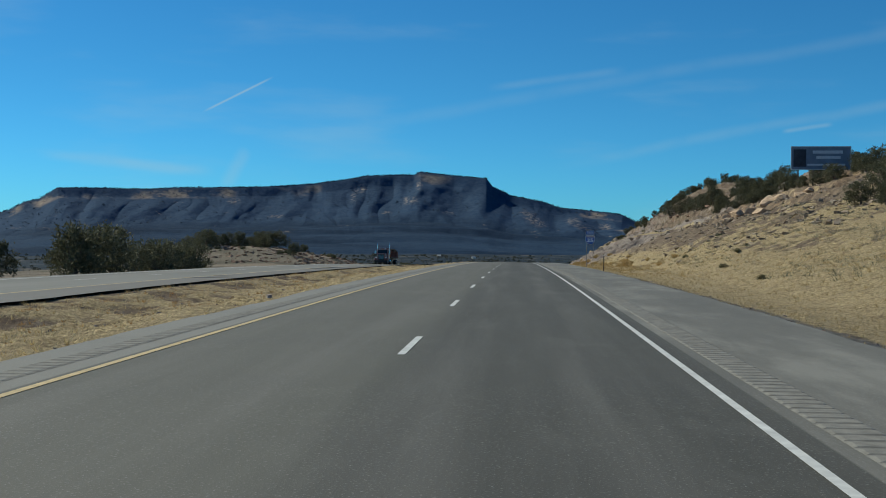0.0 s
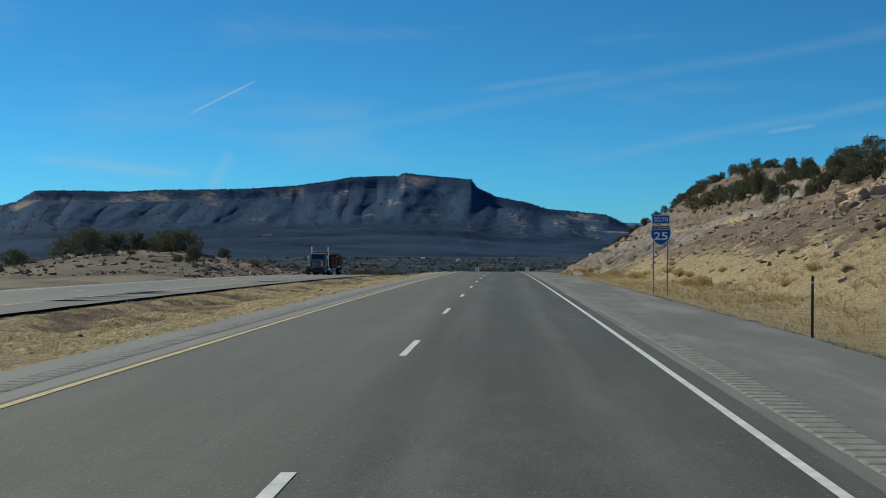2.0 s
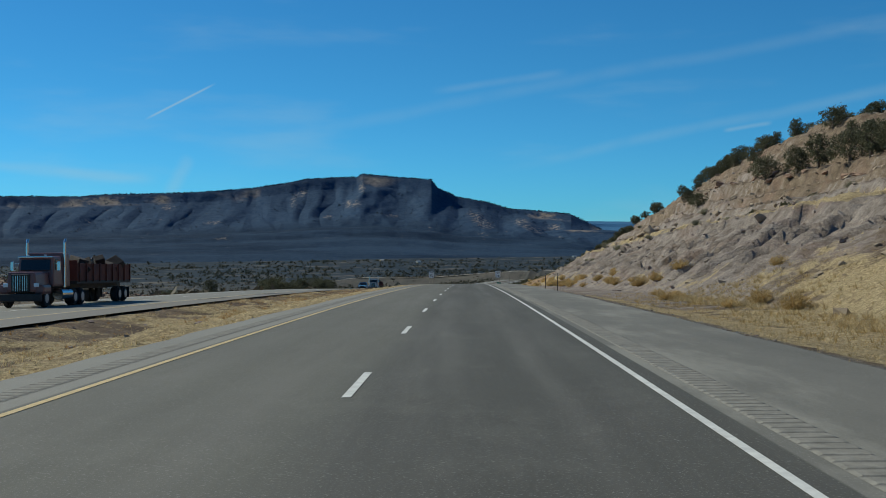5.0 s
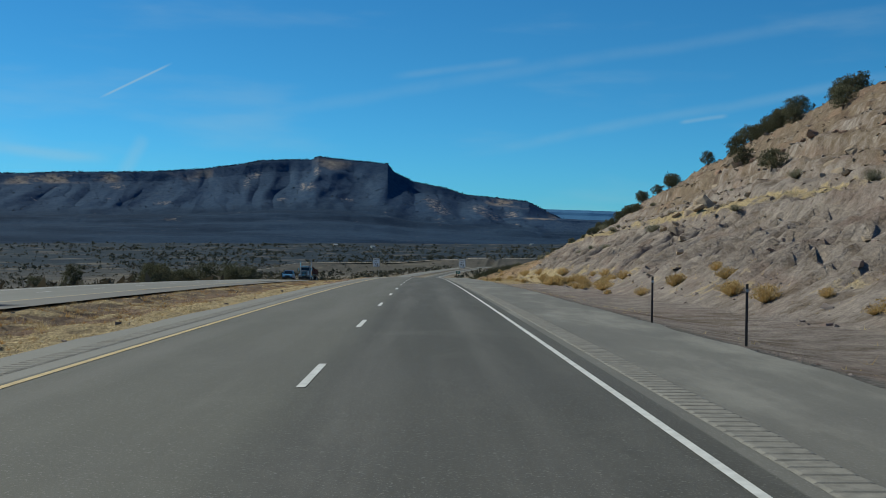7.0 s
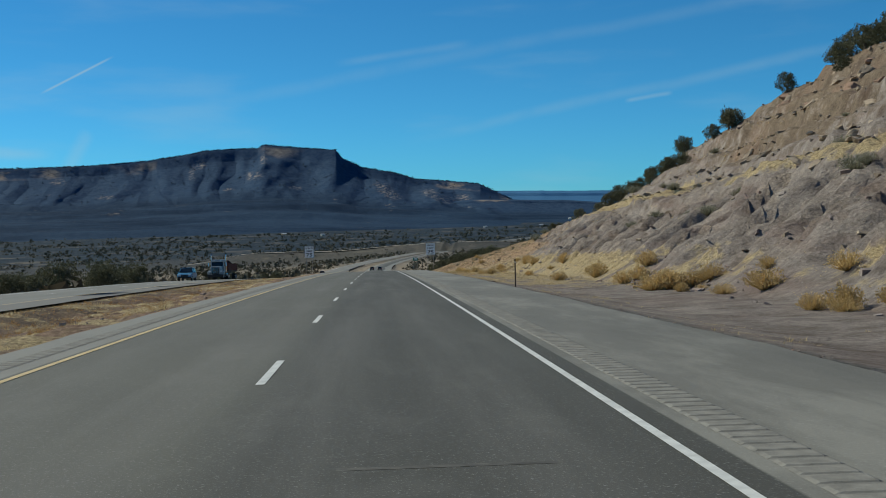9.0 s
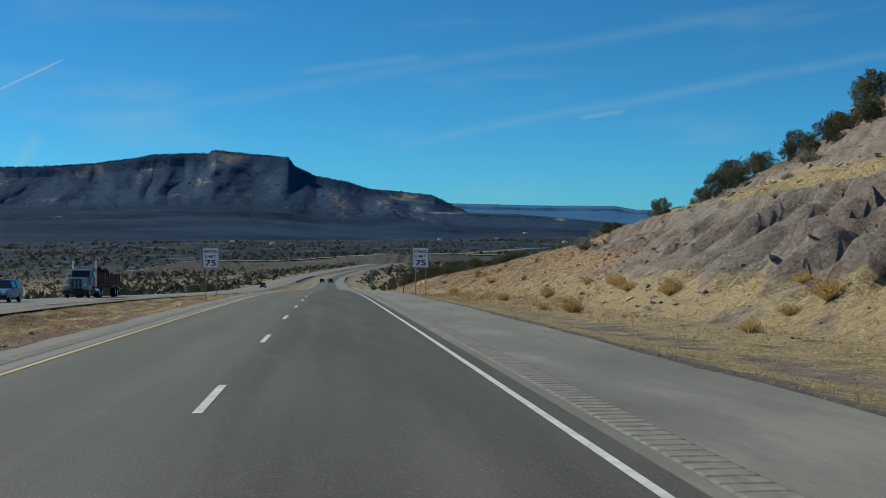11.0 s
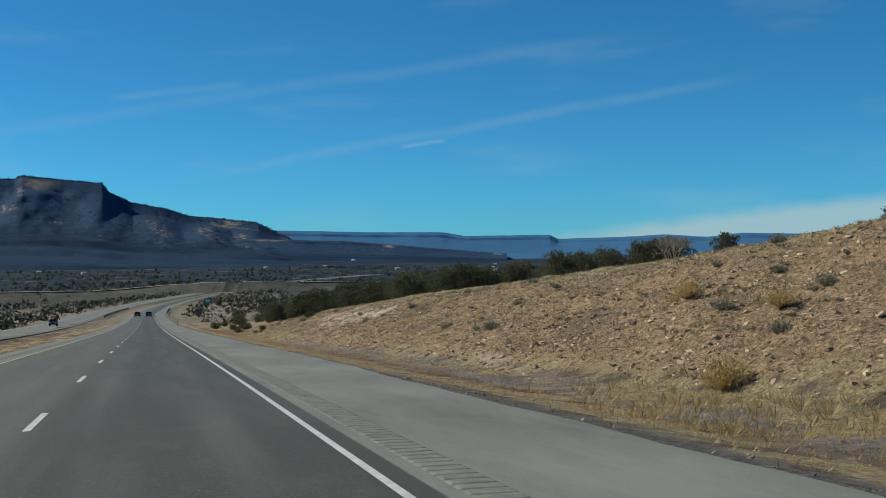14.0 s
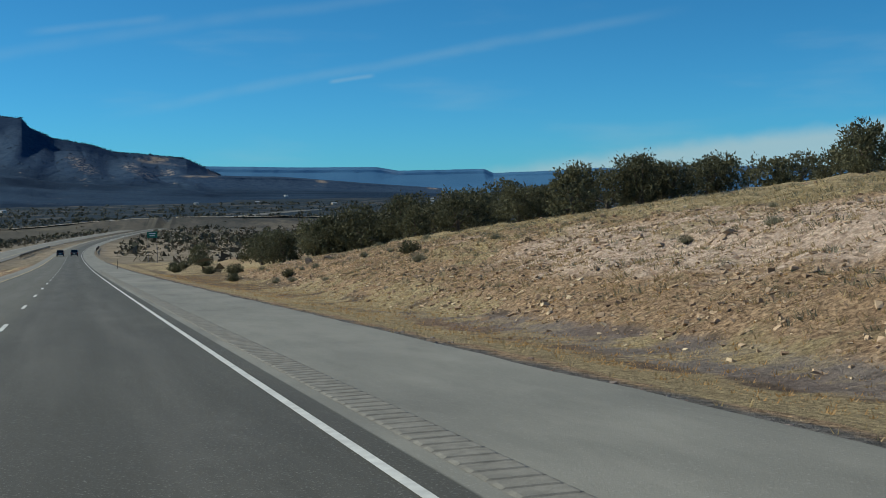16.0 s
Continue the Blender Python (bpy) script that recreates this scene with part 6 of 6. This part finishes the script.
def hauler(m, cab_paint, label, load):
    """A long-nosed tractor with stacks, pulling a low open trailer; it faces -y."""
    t = empty("tractor_trailer", m, label=label, category="truck", group="trucks on the far carriageway")
    paint = plain("truck_paint", cab_paint, 0.35, 0.1, 0.5, vary=0.15, scale=1.2)
    part("hood", block((1.75, 2.3, 1.15), (0, 1.25, 1.45), 0.16, taper=(0.86, 1.0)), paint, t)
    part("grille", block((1.05, 0.10, 1.0), (0, 0.07, 1.38), 0.05), BLACK_METAL, t, "dark radiator grille")
    for k in range(7):
        part("grille_bar", block((0.025, 0.03, 0.86), (-0.39 + 0.13 * k, 0.01, 1.38)), CHROME, t)
    part("bumper", block((2.45, 0.28, 0.42), (0, -0.05, 0.58), 0.06), BLACK_METAL, t, "dark steel bumper")
    part("cab", block((2.15, 1.7, 1.75), (0, 3.15, 2.05), 0.12, taper=(0.92, 0.86)), paint, t)
    part("sleeper", block((2.2, 1.2, 2.0), (0, 4.5, 2.15), 0.12, taper=(0.94, 0.95)), paint, t)
    part("windshield", block((1.72, 0.06, 0.66), (0, 2.36, 2.42), 0.03, (-12, 0, 0)), GLASS, t)
    for sx in (-1, 1):
        part("side_window", block((0.05, 0.8, 0.6), (sx * 1.03, 3.1, 2.42), 0.02, (0, -sx * 3, 0)), GLASS, t)
        part("fender", block((0.55, 1.35, 0.55), (sx * 0.98, 0.85, 1.02), 0.16), paint, t)
        part("headlamp", block((0.32, 0.1, 0.24), (sx * 0.86, 0.16, 1.28), 0.05), LAMP, t)
        part("stack", merge(rod((sx * 1.12, 4.0, 1.1), (sx * 1.12, 4.0, 3.75), 0.085, seg=12), rod((sx * 1.12, 4.0, 3.7), (sx * 1.12, 4.15, 3.95), 0.085, seg=12)), CHROME, t, "chrome exhaust stack")
        part("mirror", merge(block((0.18, 0.08, 0.55), (sx * 1.36, 2.35, 2.35), 0.02), rod((sx * 1.0, 2.5, 2.5), (sx * 1.36, 2.38, 2.5), 0.015, seg=6)), CHROME, t)
        part("fuel_tank", rod((sx * 0.98, 3.2, 0.72), (sx * 0.98, 5.0, 0.72), 0.32, seg=18), CHROME, t)
        part("roof_lamp", block((0.12, 0.1, 0.08), (sx * 0.5, 2.55, 2.98), 0.02), LAMP, t)
        wheel(t, sx * 1.02, 0.95, 0.52, 0.3)
        for wy in (5.6, 6.9):
            wheel(t, sx * 0.95, wy, 0.52, 0.56)
        for wy in (14.6, 15.9):
            wheel(t, sx * 0.95, wy, 0.52, 0.56)
        part("mud_flap", block((0.6, 0.03, 0.7), (sx * 0.95, 16.7, 0.62), 0.01), BLACK_METAL, t)
    part("visor", block((1.9, 0.35, 0.1), (0, 2.35, 2.88), 0.03), CHROME, t)
    part("chassis", merge(block((0.9, 6.8, 0.28), (0, 4.0, 0.92)), block((1.0, 11.2, 0.32), (0, 11.4, 1.12))), BLACK_METAL, t)
    deck = part("trailer_deck", block((2.5, 11.2, 0.2), (0, 11.4, 1.38), 0.03), BLACK_METAL, t)
    for sx in (-1, 1):
        part("side_board", block((0.1, 11.2, 1.05), (sx * 1.22, 11.4, 2.0), 0.02), RUST, t, "rusty red trailer side")
        for k in range(9):
            part("stake", block((0.09, 0.1, 1.15), (sx * 1.30, 6.1 + 1.32 * k, 1.98), 0.01), RUST, t)
    part("headboard", block((2.5, 0.12, 1.25), (0, 5.85, 2.1), 0.03), RUST, t)
    part("tailboard", block((2.5, 0.1, 1.05), (0, 16.95, 2.0), 0.02), RUST, t)
    gen = np.random.default_rng(load)
    for k in range(26):
        s = gen.uniform(0.35, 0.9, 3)
        part("load_piece", block((s[0], s[1] * 1.5, s[2] * 0.8), (gen.uniform(-0.85, 0.85), gen.uniform(6.4, 16.4), gen.uniform(1.9, 2.75)), 0.04,
                                 tuple(gen.uniform(-50, 50, 3))), SCRAP, t)
    return t


def on_road(s, u, lift, turn):
    p = road_point(np.array(float(s)), np.array(float(u)), lift)
    a = float(np.interp(s, _S, _TURN))
    g = float(np.interp(s, _S, _G))
    return Matrix.Translation(Vector(p)) @ Matrix.Rotation(-a, 4, "Z") @ Matrix.Rotation(math.atan(g), 4, "X") @ Matrix.Rotation(radians(turn), 4, "Z")


hauler(on_road(213, ONCOMING - 1.6, -0.60, 0), (0.19, 0.085, 0.075), "maroon long-nosed truck hauling a rusty trailer of scrap", 3)
hauler(on_road(450, ONCOMING - 1.6, -0.60, 0), (0.30, 0.31, 0.31), "grey long-nosed truck hauling a loaded dark trailer", 4)


def motor_car(m, paint_rgb, label, kind="suv", rear=False, group="cars on the road"):
    """A parked-still road car; its nose points to -y."""
    c = empty("car" if kind == "suv" else "pickup", m, label=label, category="car", group=group)
    paint = plain("car_paint", paint_rgb, 0.28, 0.2, 0.5, vary=0.06)
    prof = [(-2.3, 0.38), (-2.35, 0.75), (-2.15, 0.95), (-1.05, 1.06), (0.0, 1.1), (2.1, 1.1), (2.3, 0.95), (2.3, 0.4)]

    def loft(pts, half, mat, name, narrow=0.0):
        bm = bmesh.new()
        rows = []
        zs = [p[1] for p in pts]
        for sx in (-1, 1):
            rows.append([bm.verts.new((sx * (half - narrow * (z - min(zs)) / (max(zs) - min(zs) + 1e-6)), y, z)) for y, z in pts])
        n = len(pts)
        for k in range(n):
            bm.faces.new((rows[0][k], rows[0][(k + 1) % n], rows[1][(k + 1) % n], rows[1][k]))
        bm.faces.new(rows[0])
        bm.faces.new(list(reversed(rows[1])))
        bmesh.ops.recalc_face_normals(bm, faces=bm.faces[:])
        bmesh.ops.bevel(bm, geom=bm.edges[:], offset=0.05, segments=2, affect="EDGES")
        return part(name, bm, mat, c, smooth=False)

    loft(prof, 0.93, paint, "body")
    cabin = [(-1.05, 1.04), (-0.35, 1.62), (1.75, 1.66), (2.2, 1.06)] if kind == "suv" else [(-0.9, 1.04), (-0.25, 1.68), (0.9, 1.70), (1.05, 1.06)]
    loft(cabin, 0.88, GLASS, "windows", 0.16)
    part("roof", block((1.40, 2.0 if kind == "suv" else 1.1, 0.07), (0, 0.7 if kind == "suv" else 0.33, 1.69), 0.03), paint, c)
    for sx in (-1, 1):
        for yy in (-0.62, 0.7):
            part("pillar", block((0.07, 0.1, 0.66), (sx * 0.81, yy, 1.36), 0.02, (0, -sx * 12, 0)), paint, c)
        part("headlamp", block((0.36, 0.1, 0.17), (sx * 0.66, -2.30, 0.78), 0.04), LAMP, c)
        part("tail_lamp", block((0.16, 0.08, 0.36), (sx * 0.82, 2.30, 0.85), 0.03), TAIL, c)
        part("mirror", block((0.2, 0.12, 0.14), (sx * 1.02, -0.72, 1.12), 0.04), paint, c)
        for wy in (-1.45, 1.42):
            wheel(c, sx * 0.82, wy, 0.36, 0.24)
    part("grille", block((0.9, 0.06, 0.26), (0, -2.33, 0.66), 0.03), BLACK_METAL, c)
    part("bumper", block((1.8, 0.14, 0.2), (0, -2.33, 0.45), 0.05), BLACK_METAL, c)
    part("rear_bumper", block((1.8, 0.14, 0.2), (0, 2.32, 0.48), 0.05), BLACK_METAL, c)
    part("plate", block((0.34, 0.02, 0.16), (0, 2.335, 0.72), 0.005), SIGN_WHITE, c)
    return c


motor_car(on_road(425, ONCOMING - 1.8, -0.60, 0), (0.10, 0.28, 0.46), "light blue car on the far carriageway", "suv")
motor_car(on_road(722, ONCOMING + 1.4, -0.60, 0), (0.03, 0.03, 0.035), "dark car coming up the far carriageway", "suv")
motor_car(on_road(812, 0.3, 0.0, 180), (0.035, 0.035, 0.04), "dark pickup on the road ahead", "pickup")
motor_car(on_road(815, -3.3, 0.0, 180), (0.04, 0.04, 0.045), "dark car in the passing lane ahead", "suv")

# ---- far things ----


def guardrail(u, s0, s1, lift, label):
    g = empty("guardrail", label=label, category="guardrail", group="guardrails")
    s = np.arange(s0, s1, 3.81)
    prof = np.array([(0.0, 0.45), (-0.06, 0.52), (-0.06, 0.57), (0.0, 0.62), (-0.06, 0.67), (-0.06, 0.72), (0.0, 0.78)])
    P = np.stack([road_point(s, np.full(len(s), u + du), lift + dz) for du, dz in prof], 1)
    sheet("rail", P.reshape(-1, 3), grid_faces(len(s), len(prof)), POST_STEEL, g)
    src = None
    for q in s:
        p = road_point(np.array(float(q)), np.array(u + 0.1), lift - 0.3)
        if src is None:
            src = part("post", block((0.15, 0.2, 1.1), (0, 0, 0.55), 0.01), BARK, g)
            src.location = Vector(p)
        else:
            o = new("post", src.data)
            o.parent = g
            o.location = Vector(p)
    return g


guardrail(6.0, 838, 945, 0.0, "low steel guardrail at the bend beyond the cut")
guardrail(ONCOMING + 8.0, 850, 1000, -0.6, "low steel guardrail along the far carriageway")

xr = np.arange(-185.0, 400.0, 6.0)
yr = 1465 + 0.10 * xr
side = np.array([-4.5, 4.5])
XR, SR = np.meshgrid(xr, side, indexing="ij")
YR = 1465 + 0.10 * XR + SR
ZR = np.repeat((height(xr, yr) + 0.25)[:, None], 2, 1)
PALE = plain("pale_gravel", (0.40, 0.34, 0.27), 0.95, vary=0.15, scale=0.2)
tagged(sheet("road_cross", np.stack([XR, YR, ZR], -1).reshape(-1, 3), grid_faces(*XR.shape), PALE), "pale cross road on a bank in the valley", "road", kind="structure")

WALLS = [plain("white_wall", (0.60, 0.57, 0.52), 0.8, vary=0.06), plain("tan_wall", (0.48, 0.38, 0.28), 0.85, vary=0.1)]
ROOFS = [plain("grey_metal_roof", (0.42, 0.43, 0.44), 0.5, 0.3, vary=0.1), plain("green_metal_roof", (0.025, 0.055, 0.040), 0.5, 0.2, vary=0.1)]


def house(x, y, w, d, h, turn, wall, roof, label):
    b = empty("house", base_at(x, y, turn), label=label, category="house", group="houses in the valley")
    part("wall", block((w, d, h + 1.5), (0, 0, (h - 1.5) / 2)), wall, b)
    bm = bmesh.new()
    v = [bm.verts.new(p) for p in ((-w / 2 - .4, -d / 2 - .4, h), (w / 2 + .4, -d / 2 - .4, h), (w / 2 + .4, d / 2 + .4, h), (-w / 2 - .4, d / 2 + .4, h), (-w / 2 - .4, 0, h + d * .22), (w / 2 + .4, 0, h + d * .22))]
    for f in ((0, 1, 5, 4), (2, 3, 4, 5), (1, 2, 5), (3, 0, 4), (3, 2, 1, 0)):
        bm.faces.new([v[k] for k in f])
    part("roof", bm, roof, b)
    part("door", block((0.95, 0.08, 2.05), (0, -d / 2 - 0.02, 1.02), 0.01), BARK, b)
    for px in (-w / 3, w / 3):
        part("window", block((1.3, 0.08, 1.0), (px, -d / 2 - 0.02, 1.6), 0.01), GLASS, b)
    return b


house(81, 617, 11, 7, 2.8, 20, WALLS[1], ROOFS[1], "low house with a green roof behind the junipers")
gen = np.random.default_rng(12)
for k in range(14):
    d, a = gen.uniform(2300, 3300), radians(gen.uniform(-9, 17))
    house(d * math.sin(a), 200 + d * math.cos(a), gen.uniform(6, 10), gen.uniform(6, 8), gen.uniform(2.4, 3.0), gen.uniform(-40, 40), WALLS[k % 2], ROOFS[0],
          "small %s house among the junipers" % ("white" if k % 2 == 0 else "tan"))
tank = empty("water_tank", base_at(624, 3880), label="white cylindrical water tank far across the valley", category="tank")
part("shell", rod((0, 0, -2), (0, 0, 10), 6.5, seg=28), WALLS[0], tank)
part("roof", rod((0, 0, 10), (0, 0, 11.6), 6.6, 0.4, 28), WALLS[0], tank)


def utility_pole(x, y):
    p = empty("utility_pole", base_at(x, y, 30), label="bare wooden utility pole with one crossarm", category="pole", group="utility poles")
    part("pole", rod((0, 0, -1), (0, 0, 9.5), 0.15, 0.10, 8), BARK, p)
    part("crossarm", block((2.4, 0.1, 0.12), (0, 0.1, 8.9), 0.01), BARK, p)
    for k in (-1.05, 0.0, 1.05):
        part("insulator", rod((k, 0.1, 8.95), (k, 0.1, 9.2), 0.05, 0.03, 8), ALU, p)


utility_pole(112, 640)
utility_pole(128, 668)


def bare_tree(seed, x, y, tall, label):
    """A leafless shrub-tree: stems that fork again and again."""
    gen = np.random.default_rng(seed)
    t = empty("bare_tree", base_at(x, y), label=label, category="tree", group="bare trees")
    thick, fine = [], []

    def grow(p, d, length, r, depth):
        q = p + d * length
        (thick if depth > 1 else fine).append(rod(p, q, r, r * 0.65, 5))
        if depth == 0:
            return
        for _ in range(3):
            nd = (d + Vector(gen.normal(0, 0.42, 3)) + Vector((0, 0, 0.15))).normalized()
            grow(q, nd, length * gen.uniform(0.62, 0.85), r * 0.6, depth - 1)

    for k in range(6):
        a = 1.05 * k + gen.uniform(-.4, .4)
        grow(Vector((0.15 * math.cos(a), 0.15 * math.sin(a), -0.1)), Vector((0.5 * math.cos(a), 0.5 * math.sin(a), 1)).normalized(), tall * 0.30, 0.05, 3)
    part("crown", merge(*thick, *fine), TWIG, t)
    return t


bare_tree(3, 43.0, 513, 3.0, "leafless grey-brown shrub tree on the bench")
bare_tree(4, 41.5, 509, 2.6, "leafless grey-brown shrub tree on the bench")
